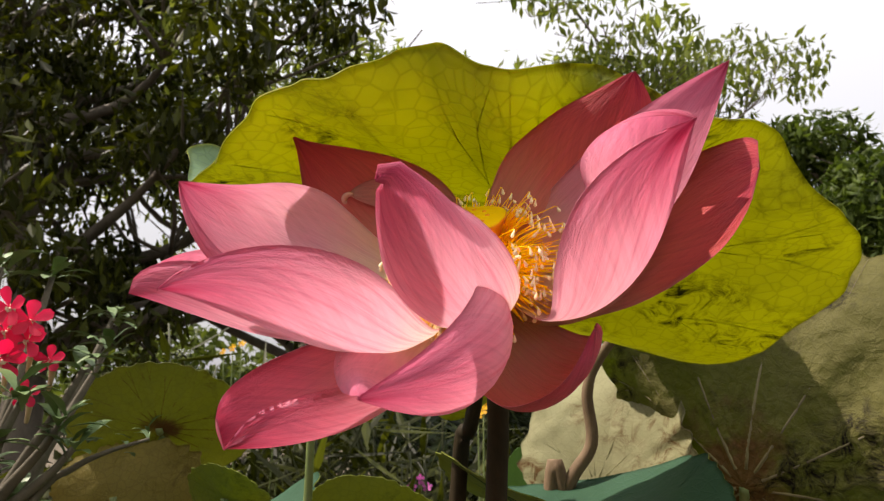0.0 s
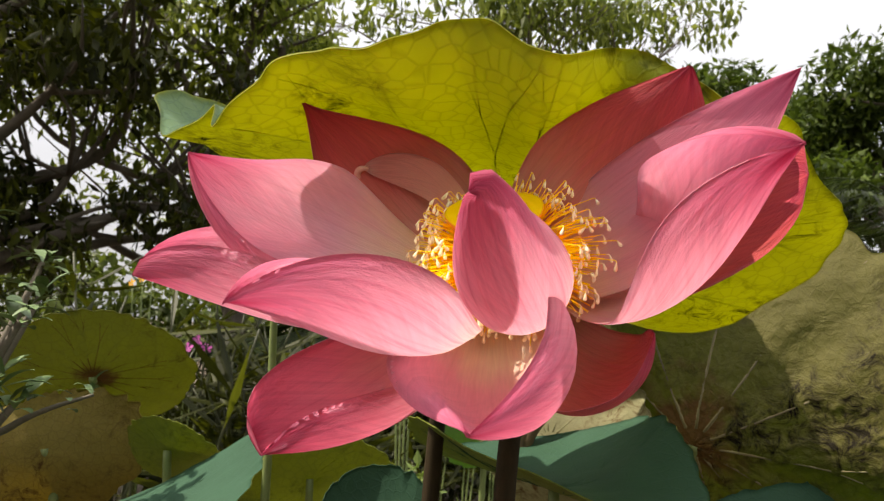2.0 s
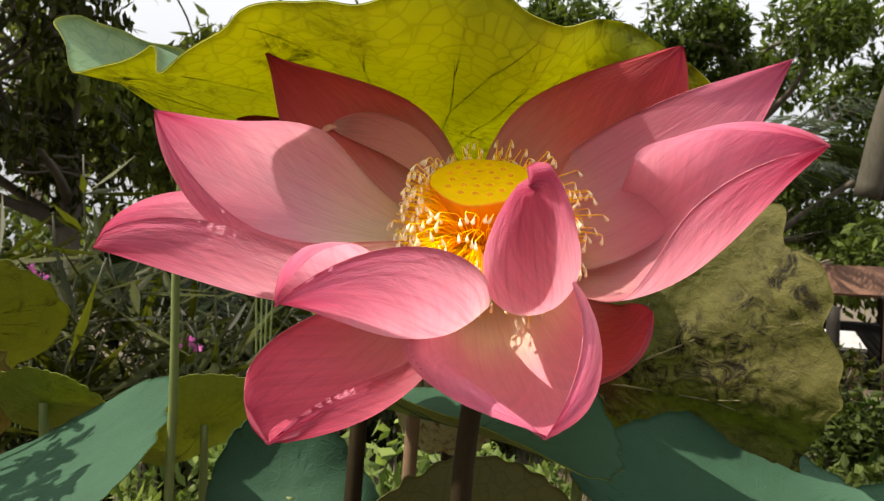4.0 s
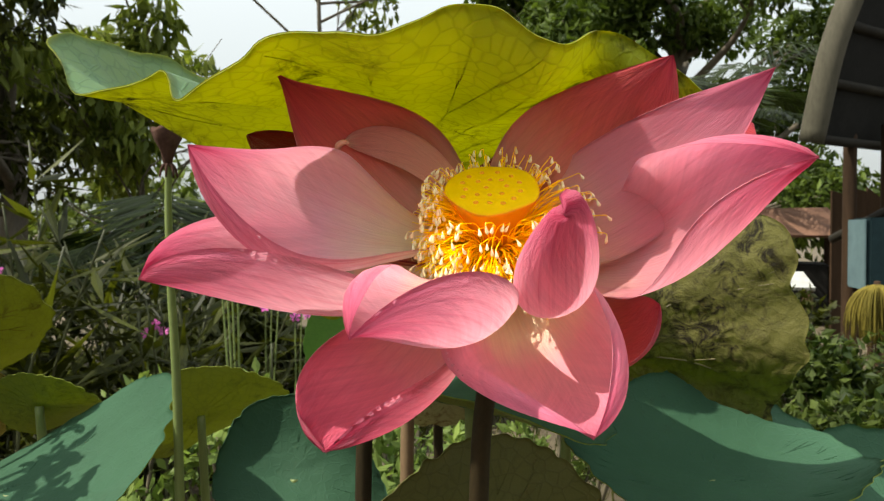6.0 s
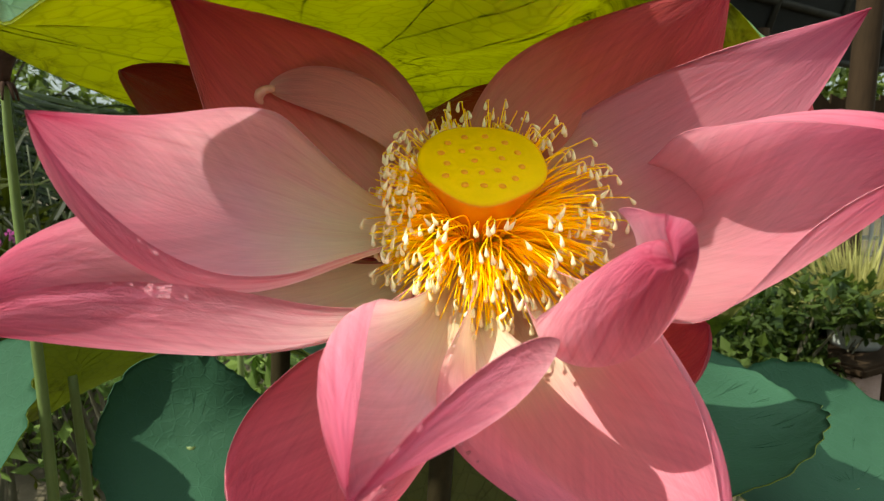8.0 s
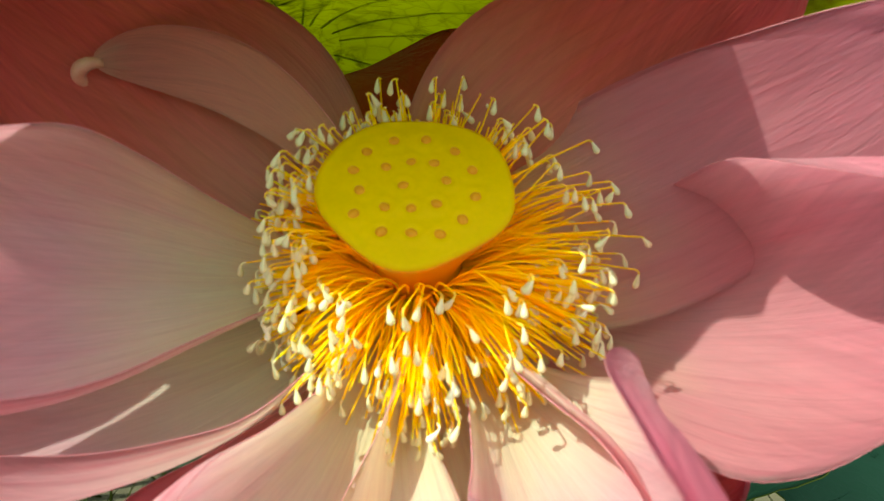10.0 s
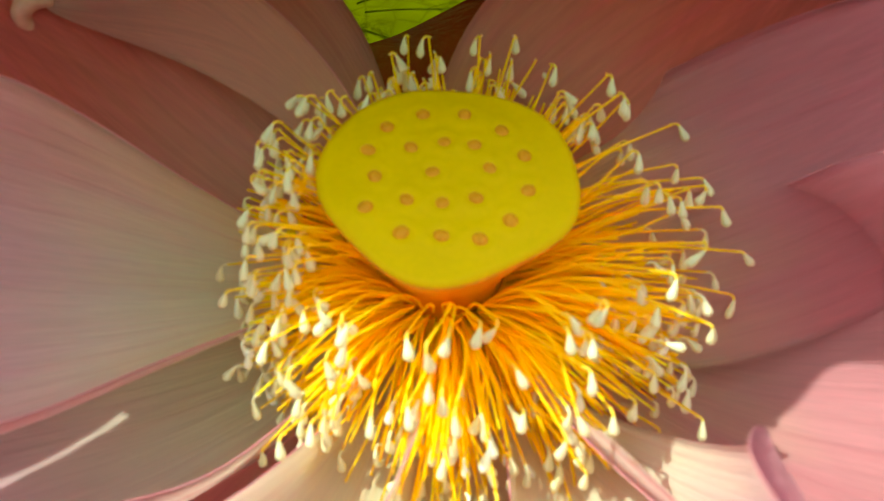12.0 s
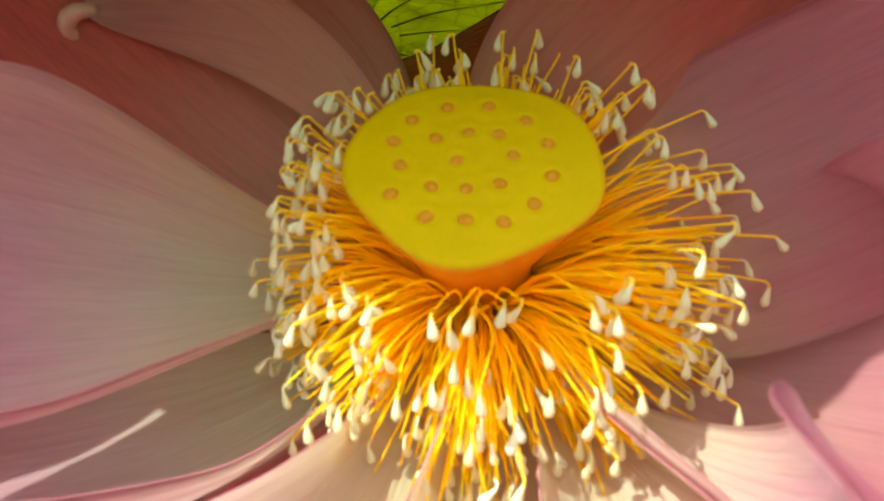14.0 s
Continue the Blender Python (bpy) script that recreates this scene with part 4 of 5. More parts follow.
lotus_leaf("lotus_leaf", "upright yellowing lotus leaf with brown stains", (-0.3103, 0.4768, 1.0487), 0.326, -0.591, 0.0882,
           (-0.092, -0.010, 0.101, 0.000, 0.043), (0.0, 0.01, 0.01, 0.01, 0.02, 0.03, 0.02), (0.013, -0.099, 0.038, 0.018, 0.01, 0.01),
           yellow_leaf, yellow_leaf, yellow_leaf, stalk_to=[(-0.31, 0.49, 1.0), (-0.31, 0.50, 0.6), (-0.31, 0.50, 0.0)], seed=8, worn=0.05)
lotus_leaf("lotus_leaf", "drooping brown and yellow lotus leaf, withering", (-0.335, 0.45, 0.985), 0.2, 0.1, 0.066,
           (-0.3, 0.0, 0.2, 0.15, 0.03), (0.02, 0.08, 0.05, 0.08, 0.06, 0.05, 0.05), (0.15, -0.08, 0.12, 0.05, 0.04, 0.04),
           brown_leaf, brown_leaf, brown_leaf, stalk_to=[(-0.33, 0.47, 0.92), (-0.33, 0.48, 0.5), (-0.33, 0.48, 0.0)], seed=16, worn=0.12)
lotus_leaf("lotus_leaf", "low olive lotus leaf with dark marks", (-0.2214, 0.4312, 0.9915), -0.130, -0.732, 0.0432,
           (-0.113, 0.012, 0.083, 0.010, 0.124), (0.0, 0.02, 0.02, 0.02, 0.02, 0.04, 0.03), (0.094, -0.033, -0.004, 0.048, 0.02, 0.03),
           olive_leaf, olive_leaf, olive_leaf, stalk_to=[(-0.22, 0.44, 0.9), (-0.22, 0.45, 0.5), (-0.22, 0.45, 0.0)], seed=9, worn=0.06)
lotus_leaf("lotus_leaf", "olive lotus leaf with dark marks behind the stalks", (-0.0945, 0.4311, 0.9722), 0.181, -0.663, 0.0666,
           (-0.104, -0.004, 0.096, 0.055, 0.135), (0.0, 0.02, 0.02, 0.02, 0.02, 0.04, 0.03), (0.082, -0.058, 0.071, 0.053, 0.02, 0.03),
           olive_leaf, olive_leaf, olive_leaf, stalk_to=[(-0.09, 0.44, 0.8), (-0.09, 0.45, 0.4), (-0.09, 0.45, 0.0)], seed=10, worn=0.06)
lotus_leaf("lotus_leaf", "fresh green lotus leaf further back", (0.11, 0.75, 0.985), 0.2, -0.3, 0.072,
           (-0.1, 0.0, 0.1, 0.05, 0.03), (0.02, 0.03, 0.03, 0.03, 0.02), (0.05, 0.05, 0.03, 0.03, 0.02, 0.02),
           fresh_leaf, fresh_leaf, fresh_leaf, stalk_to=[(0.11, 0.78, 0.9), (0.11, 0.8, 0.4), (0.11, 0.8, 0.0)], seed=11, worn=0.04)
lotus_leaf("lotus_leaf", "wavy blue-green lotus leaf below the flower", (-0.025, 0.345, 0.935), -0.2, -2.3, 0.062,
           (-0.2, 0.05, 0.1, 0.12, 0.1), (-0.02, 0.12, 0.08, 0.10, -0.12, 0.08, 0.07), (0.05, 0.04, 0.08, 0.06, 0.05, 0.05),
           teal_leaf, teal_leaf, teal_leaf, stalk_to=[(-0.02, 0.37, 0.85), (-0.02, 0.38, 0.4), (-0.02, 0.38, 0.0)], seed=12, worn=0.06)
lotus_leaf("lotus_leaf", "flat blue-green lotus leaf near the bushes", (0.36, 0.10, 0.92), 0.0, -1.75, 0.11,
           (-0.15, 0.0, 0.05, 0.05, 0.03), (-0.02, 0.05, 0.03, 0.06, 0.04, 0.04, 0.03), (0.05, 0.05, 0.03, 0.03, 0.02, 0.02),
           olive_leaf, teal_leaf, teal_leaf, stalk_to=[(0.36, 0.10, 0.85), (0.36, 0.11, 0.4), (0.36, 0.11, 0.0)], seed=13, worn=0.05)


def seed_head():
    """A dried lotus seed head on its stalk."""
    ob = empty("seed_head", Matrix.Translation((-0.115, 0.285, 1.195)), label="dried brown lotus seed head on a green stalk", category="seed head")
    prof = [(0.0030, -0.014), (0.0036, -0.011), (0.0062, -0.004), (0.0096, 0.003), (0.0112, 0.008), (0.0108, 0.0105), (0.0095, 0.0095), (0.006, 0.0082), (0.0005, 0.008)]
    v, n = [], 28
    for r, z in prof:
        for k in range(n):
            w = 2 * math.pi * k / n
            rr = 0.88 * r * (1 + 0.09 * math.sin(4 * w + z * 300) + 0.05 * math.sin(7 * w))
            v.append((rr * math.cos(w), rr * math.sin(w), z + 0.0012 * math.sin(3 * w) * (z > 0)))
    f = grid_faces(len(prof), n, wrap=True) + [tuple(range(n))[::-1], tuple(range((len(prof) - 1) * n, len(prof) * n))]
    part("cup", mesh_from("cup", v, f, (dry_brown,)), ob)
    j = Joined()
    for k in range(7):
        w = 0.9 * k
        p = bez([(0, 0, -0.013), (0.004 * math.cos(w), 0.004 * math.sin(w), -0.016), (0.006 * math.cos(w), 0.006 * math.sin(w), -0.023)], 4)
        j.add(*tube(p, np.linspace(0.0016, 0.0006, len(p)), 5))
    part("withered_base", j.mesh("withered_base", (dry_brown,)), ob)
    p = bez([(0, 0, -0.012), (0.0, 0.002, -0.08), (0.004, 0.004, -0.3), (0.0, 0.01, -1.195)], 10)
    part("stalk", mesh_from("stalk", *tube(p, np.linspace(0.0021, 0.004, len(p)), 10), (green_stalk,)), ob)


seed_head()

# ---- ground ----
gv, gf = [], []
GN = 90
xs = np.sign(np.linspace(-1, 1, GN)) * np.abs(np.linspace(-1, 1, GN)) ** 3 * 900
for yy in xs:
    for xx in xs:
        near = math.hypot(xx, yy)
        gv.append((xx, yy, 0.05 * noise.noise(Vector((xx * 0.7, yy * 0.7, 0))) * min(1, 20 / (near + 1))))
ground = part("ground", mesh_from("ground", gv, grid_faces(GN, GN), (soil,)))
tagged(ground, label="bare brown garden soil with litter and patches of grass", category="ground", kind="structure")


# ---- plants ----
def kites(centres, length, width, heading, droop, roll):
    """Many small pointed leaves, each of four corners with a fold along its middle."""
    n = len(centres)
    d = np.stack([np.cos(heading) * np.cos(droop), np.sin(heading) * np.cos(droop), np.sin(droop)], 1)
    s = np.stack([-np.sin(heading), np.cos(heading), 0 * heading], 1)
    u = np.cross(d, s)
    s = np.cos(roll)[:, None] * s + np.sin(roll)[:, None] * u
    u = np.cross(d, s)
    ln, wd = length[:, None], width[:, None]
    v = np.stack([centres, centres + d * ln * 0.45 + s * wd * 0.5 - u * wd * 0.12, centres + d * ln, centres + d * ln * 0.45 - s * wd * 0.5 - u * wd * 0.12], 1).reshape(-1, 3)
    k = np.arange(n)[:, None] * 4
    f = np.concatenate([k + np.array([0, 1, 2]), k + np.array([0, 2, 3])], 0)
    return v, f


def grass_patches():
    """Short grass and weeds in patches on the soil."""
    g = np.random.default_rng(19)
    c = []
    for _ in range(150):
        d, w = g.uniform(0.7, 7.5), g.uniform(-1.3, 1.5)
        n = 110
        s = g.uniform(0.08, 0.32)
        c.append(np.stack([d * math.sin(w) + g.normal(0, s, n), d * math.cos(w) + g.normal(0, s, n), np.zeros(n)], 1))
    c = np.concatenate(c)
    n = len(c)
    v, f = kites(c, g.uniform(0.06, 0.22, n), g.uniform(0.006, 0.014, n), g.uniform(0, 2 * math.pi, n), g.uniform(0.5, 1.45, n), g.normal(0, 0.6, n))
    tagged(part("grass", mesh_from("grass", v, f, (cane_green,), smooth=False)), label="patches of short green grass on the soil", category="grass", kind="stuff")


grass_patches()


def leaf_mesh(name, centres, size, mat, r, slim=0.36, hang=-0.4, spread=0.7):
    n = len(centres)
    ln = size * r.uniform(0.6, 1.35, n)
    v, f = kites(np.asarray(centres), ln, ln * slim * r.uniform(0.8, 1.2, n), r.uniform(0, 2 * math.pi, n), np.clip(r.normal(hang, spread, n), -1.5, 1.2), r.normal(0, 0.6, n))
    return mesh_from(name, v, f, (mat,), smooth=False)


def blob_points(r, blobs, per):
    out = []
    for x, y, z, rx, rz in blobs:
        d = r.normal(size=(per, 3))
        d /= np.linalg.norm(d, axis=1, keepdims=True)
        out.append(np.array([x, y, z]) + d * np.array([rx, rx, rz]) * (r.uniform(0.12, 1.0, (per, 1)) ** 0.45))
    return np.concatenate(out)


def tree(name, label, base, height, trunk_r, lean, limbs, blobs, leaf, leaf_size, per, mats, seed, slim=0.36, hang=-0.5):
    """A tapered trunk, limbs that reach into the crown, and a crown of many single leaves."""
    r = np.random.default_rng(seed)
    ob = empty(name, Matrix.Translation(base), label=label, category="tree")
    j = Joined()
    top = np.array([lean[0], lean[1], height])
    p = bez([(0, 0, -0.1), top * 0.35 + np.array([0.12, 0.05, 0]), top * 0.7 - np.array([0.1, 0.08, 0]), top], 8)
    rad = np.linspace(trunk_r, trunk_r * 0.35, len(p))
    rad[:3] *= np.array([1.5, 1.25, 1.1])
    j.add(*tube(p, rad, 12))
    tips = []
    for x, y, z, rx, rz in blobs:
        c = np.array([x, y, z])
        start = p[np.argmin(np.abs(p[:, 2] - max(0.25 * height, z - 0.55 * np.hypot(x, y) - 0.4)))]
        mid = (start + c) / 2 + r.normal(0, 0.22, 3) * np.linalg.norm(c - start) * 0.6
        q = bez([start, mid, c], 6)
        j.add(*tube(q, np.linspace(trunk_r * 0.40, 0.007, len(q)), 7))
        for _ in range(limbs):
            e = c + r.normal(0, 0.5, 3) * np.array([rx, rx, rz])
            q2 = bez([q[8], (q[8] + e) / 2 + r.normal(0, 0.1, 3), e], 4)
            j.add(*tube(q2, np.linspace(trunk_r * 0.14, 0.005, len(q2)), 5))
    part("trunk", j.mesh("trunk", (mats[0],)), ob)
    pts = blob_points(r, blobs, per)
    tagged(part("crown", leaf_mesh("crown", pts, leaf_size, mats[1], r, slim, hang), ob), kind="stuff")
    return ob


def bush(name, label, base, blobs, leaf_size, per, mat, seed, slim=0.5, hang=0.1):
    r = np.random.default_rng(seed)
    ob = empty(name, Matrix.Translation(base), label=label, category="shrub")
    j = Joined()
    for x, y, z, rx, rz in blobs:
        for _ in range(3):
            e = np.array([x, y, z]) + r.normal(0, 0.35, 3) * np.array([rx, rx, rz])
            q = bez([(x * 0.2, y * 0.2, 0), (x * 0.7, y * 0.7, z * 0.5), e], 5)
            j.add(*tube(q, np.linspace(0.012, 0.003, len(q)), 5))
    tagged(part("stems", j.mesh("stems", (twig,)), ob), kind="stuff")
    tagged(part("leaves", leaf_mesh("leaves", blob_points(r, blobs, per), leaf_size, mat, r, slim, hang), ob), kind="stuff")
    return ob


def palm(name, label, base, trunk_h, fronds, length, mat, seed):
    """Arching fronds with two rows of long leaflets."""
    r = np.random.default_rng(seed)
    ob = empty(name, Matrix.Translation(base), label=label, category="palm")
    part("trunk", mesh_from("trunk", *tube(bez([(0, 0, -0.05), (0.03, 0.02, trunk_h * 0.5), (0, 0, trunk_h)], 6), np.linspace(0.11, 0.07, 13), 12), (bark,)), ob)
    for k in range(fronds):
        a = 2.4 * k + r.uniform(-0.3, 0.3)
        up = r.uniform(0.35, 1.25)
        d = np.array([math.cos(a), math.sin(a), 0])
        ln = length * r.uniform(0.8, 1.1)
        rachis = bez([(0, 0, trunk_h), d * ln * 0.35 + (0, 0, trunk_h + up * ln * 0.42), d * ln * 0.75 + (0, 0, trunk_h + up * ln * 0.45), d * ln + (0, 0, trunk_h + up * ln * 0.12)], 9)
        j = Joined().add(*tube(rachis, np.linspace(0.014, 0.003, len(rachis)), 5))
        n = 46
        w = np.linspace(0.12, 0.99, n)
        idx = w * (len(rachis) - 1)
        i0 = np.minimum(idx.astype(int), len(rachis) - 2)
        pt = rachis[i0] + (rachis[i0 + 1] - rachis[i0]) * (idx - i0)[:, None]
        for sgn in (-1, 1):
            head = a + sgn * (1.15 - 0.45 * w)
            lnl = ln * 0.34 * np.sin(np.pi * (0.12 + 0.82 * w)) + 0.05
            v, f = kites(pt, lnl, np.full(n, 0.034), head, r.normal(-0.35, 0.12, n), np.full(n, sgn * 0.5))
            j.add(v, f)
        part("frond", j.mesh("frond", (mat,), smooth=False), ob)
    return ob


def at(az, dist, z=0.0):
    """A place by its bearing from the lotus bed's front and its distance."""
    return Vector((-0.06 + dist * math.sin(radians(az)), -0.23 + dist * math.cos(radians(az)), z))


def puffs(r, n, cx, cy, cz, sx, sy, sz, lo, hi):
    return [(r.normal(cx, sx), r.normal(cy, sy), r.normal(cz, sz), r.uniform(lo, hi), r.uniform(lo, hi) * 0.75) for _ in range(n)]


r0 = np.random.default_rng(11)
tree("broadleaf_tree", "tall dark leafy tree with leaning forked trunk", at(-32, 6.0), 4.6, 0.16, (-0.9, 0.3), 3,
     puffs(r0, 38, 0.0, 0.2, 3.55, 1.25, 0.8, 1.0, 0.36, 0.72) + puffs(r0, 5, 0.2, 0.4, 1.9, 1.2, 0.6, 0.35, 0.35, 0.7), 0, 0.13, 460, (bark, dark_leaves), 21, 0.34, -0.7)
tree("broadleaf_tree", "leafy tree with a straight grey trunk", at(-13, 7.0), 4.2, 0.13, (0.1, 0.2), 3,
     puffs(r0, 22, -0.75, 0.2, 3.6, 0.75, 0.8, 0.8, 0.45, 0.8), 0, 0.12, 310, (bark, light_leaves), 22, 0.36, -0.7)
tree("slender_tree", "slender light tree with sparse drooping leaves", at(9, 9.0), 5.6, 0.045, (0.3, 0.2), 5,
     puffs(r0, 20, 0.2, 0, 5.5, 1.3, 0.6, 0.55, 0.4, 0.7), 0, 0.17, 190, (bark, light_leaves), 23, 0.34, -0.9)
tree("broadleaf_tree", "dense green tree behind the garden", at(37, 15.0), 5.2, 0.25, (0.2, 0.1), 2,
     puffs(r0, 40, 0.2, 0, 4.6, 2.3, 1.4, 1.1, 0.6, 1.05), 0, 0.20, 1000, (bark, green_leaves), 24, 0.42, -0.4)
tree("broadleaf_tree", "far green tree over the hedge", at(22, 19.0), 3.6, 0.22, (0.0, 0.1), 2,
     puffs(r0, 20, 0, 0, 3.0, 2.0, 1.4, 0.7, 0.6, 1.0), 0, 0.22, 550, (bark, green_leaves), 25, 0.42, -0.4)
palm("palm", "green garden palm with arching fronds", at(-4, 5.2), 0.55, 15, 1.25, palm_green, 31)
palm("palm", "tall palm behind the trees", at(39, 9.5), 2.2, 14, 1.6, palm_green, 32)
palm("palm", "green garden palm with arching fronds", at(6, 6.4), 0.8, 13, 1.2, palm_green, 33)

r1 = np.random.default_rng(12)
for k, (az, dist, w, h) in enumerate(((-38, 3.2, 0.7, 0.72), (-27, 3.6, 0.6, 0.62), (-17, 3.9, 0.7, 0.8), (-7, 3.6, 0.6, 0.7), (3, 4.0, 0.7, 0.8), (13, 4.3, 0.7, 0.85),
                                     (22, 4.6, 0.7, 0.8), (31, 5.0, 0.7, 0.8), (38, 4.6, 0.6, 0.75))):
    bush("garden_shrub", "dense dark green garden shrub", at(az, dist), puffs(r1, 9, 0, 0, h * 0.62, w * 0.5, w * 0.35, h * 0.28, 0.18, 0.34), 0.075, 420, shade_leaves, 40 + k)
# a hedge of trees closes the garden all round
hedge_r = np.random.default_rng(5)
pts = []
for k in range(150):
    a = 2 * math.pi * k / 150
    rad = 24 + hedge_r.uniform(-2, 2)
    pts.append((rad * math.sin(a), rad * math.cos(a), (0.35 if 4.8 < a < 5.75 else 1.0) * hedge_r.uniform(0.8, 2.2), 1.6, (0.6 if 4.8 < a < 5.75 else 1.0) * hedge_r.uniform(1.1, 1.7)))
hedge = part("far_hedge", leaf_mesh("far_hedge", blob_points(hedge_r, pts, 320), 0.42, mid_leaves, hedge_r, 0.5))
tagged(hedge, label="far belt of green trees around the garden", category="trees", kind="stuff")

tree("slender_tree", "sparse hanging branches of a slender tree", at(-5, 8.0), 3.6, 0.03, (0.3, 0.2), 4,
     puffs(r0, 22, 0.1, 0, 2.8, 0.9, 0.5, 0.5, 0.3, 0.5), 0, 0.19, 240, (bark, light_leaves), 26, 0.34, -0.9)
# unseen trees added behind the viewer to cut the sky's fill light
back_r = np.random.default_rng(6)
back = []
for k in range(64):
    a = radians(100 + 160 * k / 63)
    d = back_r.uniform(4.6, 6.5)
    back.append((d * math.sin(a), d * math.cos(a), back_r.uniform(0.2, 1.2), back_r.uniform(0.7, 1.1), back_r.uniform(0.5, 0.8)))
tagged(part("light_blocking_trees", leaf_mesh("light_blocking_trees", blob_points(back_r, back, 150), 0.30, dark_leaves, back_r, 0.5)),
       label="unseen belt of trees added to cut the sky light", category="trees", kind="stuff")


# ---- the shed and the clutter beside it ----
def slab(a, b, c, d, t, n=1):
    """A thin plate with the four corners a, b, c, d."""
    a, b, c, d = (Vector(q) for q in (a, b, c, d))
    u = (b - a).cross(d - a).normalized() * t
    v = [a, b, c, d, a + u, b + u, c + u, d + u]
    return v, [(3, 2, 1, 0), (4, 5, 6, 7), (0, 1, 5, 4), (1, 2, 6, 5), (2, 3, 7, 6), (3, 0, 4, 7)]


def block(sx, sy, sz, bevel=0.01):
    bm = bmesh.new()
    bmesh.ops.create_cube(bm, size=1, matrix=Matrix.Diagonal((sx, sy, sz, 1)))
    bmesh.ops.bevel(bm, geom=bm.edges[:], offset=bevel, segments=2, affect="EDGES")
    v = [q.co.copy() for q in bm.verts]
    f = [tuple(x.index for x in q.verts) for q in bm.faces]
    bm.free()
    return v, f


def shed():
    ob = empty("garden_shed", label="open garden shed with a shade-dark sloping roof on wooden posts", category="shed")
    a, b = at(46.4, 5.0, 1.71), at(49.6, 5.0, 2.72)
    v = Vector((0.973, 0.232, 0.0))
    # overlapping roof sheets
    n = 26
    for k in range(n):
        p, q = a + v * (6.4 * k / n), b + v * (6.4 * k / n)
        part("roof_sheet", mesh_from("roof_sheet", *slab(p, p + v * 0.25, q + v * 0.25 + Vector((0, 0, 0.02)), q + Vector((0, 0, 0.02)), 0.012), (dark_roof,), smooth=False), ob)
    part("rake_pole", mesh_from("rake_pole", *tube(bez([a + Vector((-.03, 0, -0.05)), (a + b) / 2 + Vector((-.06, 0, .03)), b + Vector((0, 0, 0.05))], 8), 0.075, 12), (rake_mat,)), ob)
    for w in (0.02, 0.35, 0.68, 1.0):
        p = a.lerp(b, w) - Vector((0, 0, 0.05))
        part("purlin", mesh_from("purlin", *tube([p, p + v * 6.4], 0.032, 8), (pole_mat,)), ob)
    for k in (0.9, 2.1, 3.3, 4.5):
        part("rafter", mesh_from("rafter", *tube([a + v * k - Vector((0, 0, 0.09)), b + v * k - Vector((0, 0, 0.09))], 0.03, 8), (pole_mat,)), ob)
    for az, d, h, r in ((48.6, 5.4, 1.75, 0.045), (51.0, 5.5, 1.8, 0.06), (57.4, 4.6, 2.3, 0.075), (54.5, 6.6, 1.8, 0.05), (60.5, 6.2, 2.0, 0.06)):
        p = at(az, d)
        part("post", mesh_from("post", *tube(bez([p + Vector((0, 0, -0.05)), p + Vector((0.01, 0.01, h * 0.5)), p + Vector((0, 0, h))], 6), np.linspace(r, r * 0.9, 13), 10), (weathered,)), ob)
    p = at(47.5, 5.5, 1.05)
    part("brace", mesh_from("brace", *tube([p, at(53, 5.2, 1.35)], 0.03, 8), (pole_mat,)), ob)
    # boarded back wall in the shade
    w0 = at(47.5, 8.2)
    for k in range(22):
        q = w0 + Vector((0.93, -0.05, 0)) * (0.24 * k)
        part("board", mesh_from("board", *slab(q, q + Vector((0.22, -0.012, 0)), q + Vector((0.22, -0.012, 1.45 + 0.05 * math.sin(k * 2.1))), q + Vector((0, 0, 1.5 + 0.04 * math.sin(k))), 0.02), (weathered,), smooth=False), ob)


shed()


def cupboard():
    p = at(51.4, 5.1)
    ob = empty("cupboard", Matrix.Translation(p) @ Matrix.Rotation(radians(-34), 4, "Z"), label="teal cupboard under the shed, coloured dark as in shade, one side as lit", category="cupboard")
    v, f = block(0.42, 0.36, 0.44, 0.02)
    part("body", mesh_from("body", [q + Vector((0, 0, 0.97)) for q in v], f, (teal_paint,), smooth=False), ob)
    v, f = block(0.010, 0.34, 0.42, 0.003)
    part("side_panel", mesh_from("side_panel", [q + Vector((-0.217, 0, 0.97)) for q in v], f, (side_paint,), smooth=False), ob, "side panel in the lit tone of the paint")
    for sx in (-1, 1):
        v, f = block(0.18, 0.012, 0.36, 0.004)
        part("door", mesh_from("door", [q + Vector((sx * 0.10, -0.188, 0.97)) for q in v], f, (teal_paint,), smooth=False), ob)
        for sy in (-1, 1):
            part("leg", mesh_from("leg", *tube([(sx * 0.18, sy * 0.15, 0), (sx * 0.18, sy * 0.15, 0.76)], 0.018, 8), (weathered,)), ob)


cupboard()


def straw_broom():
    p = at(50.2, 3.6)
    ob = empty("straw_broom", Matrix.Translation(p), label="upturned yellow straw broom on a stick", category="broom")
    part("stick", mesh_from("stick", *tube([(0, 0, -0.02), (0.01, 0, 0.5), (0, 0, 0.9)], 0.014, 8), (weathered,)), ob)
    r = np.random.default_rng(3)
    # strands that arch from the bound top and hang down
    j = Joined()
    for k in range(420):
        th, out, drop = r.uniform(0, 2 * math.pi), r.uniform(0.03, 0.12), r.uniform(0.10, 0.22)
        d = np.array([math.cos(th), math.sin(th), 0.0])
        p = bez([(0, 0, 0.88), d * out * 0.6 + (0, 0, 0.88 - 0.02 * out / 0.12), d * out + (0, 0, 0.84 - drop * 0.4), d * out * r.uniform(1.0, 1.15) + (0, 0, 0.84 - drop)], 3)
        j.add(*tube(p, np.linspace(0.003, 0.0015, len(p)), 4))
    part("straw", j.mesh("straw", (straw,)), ob)


straw_broom()


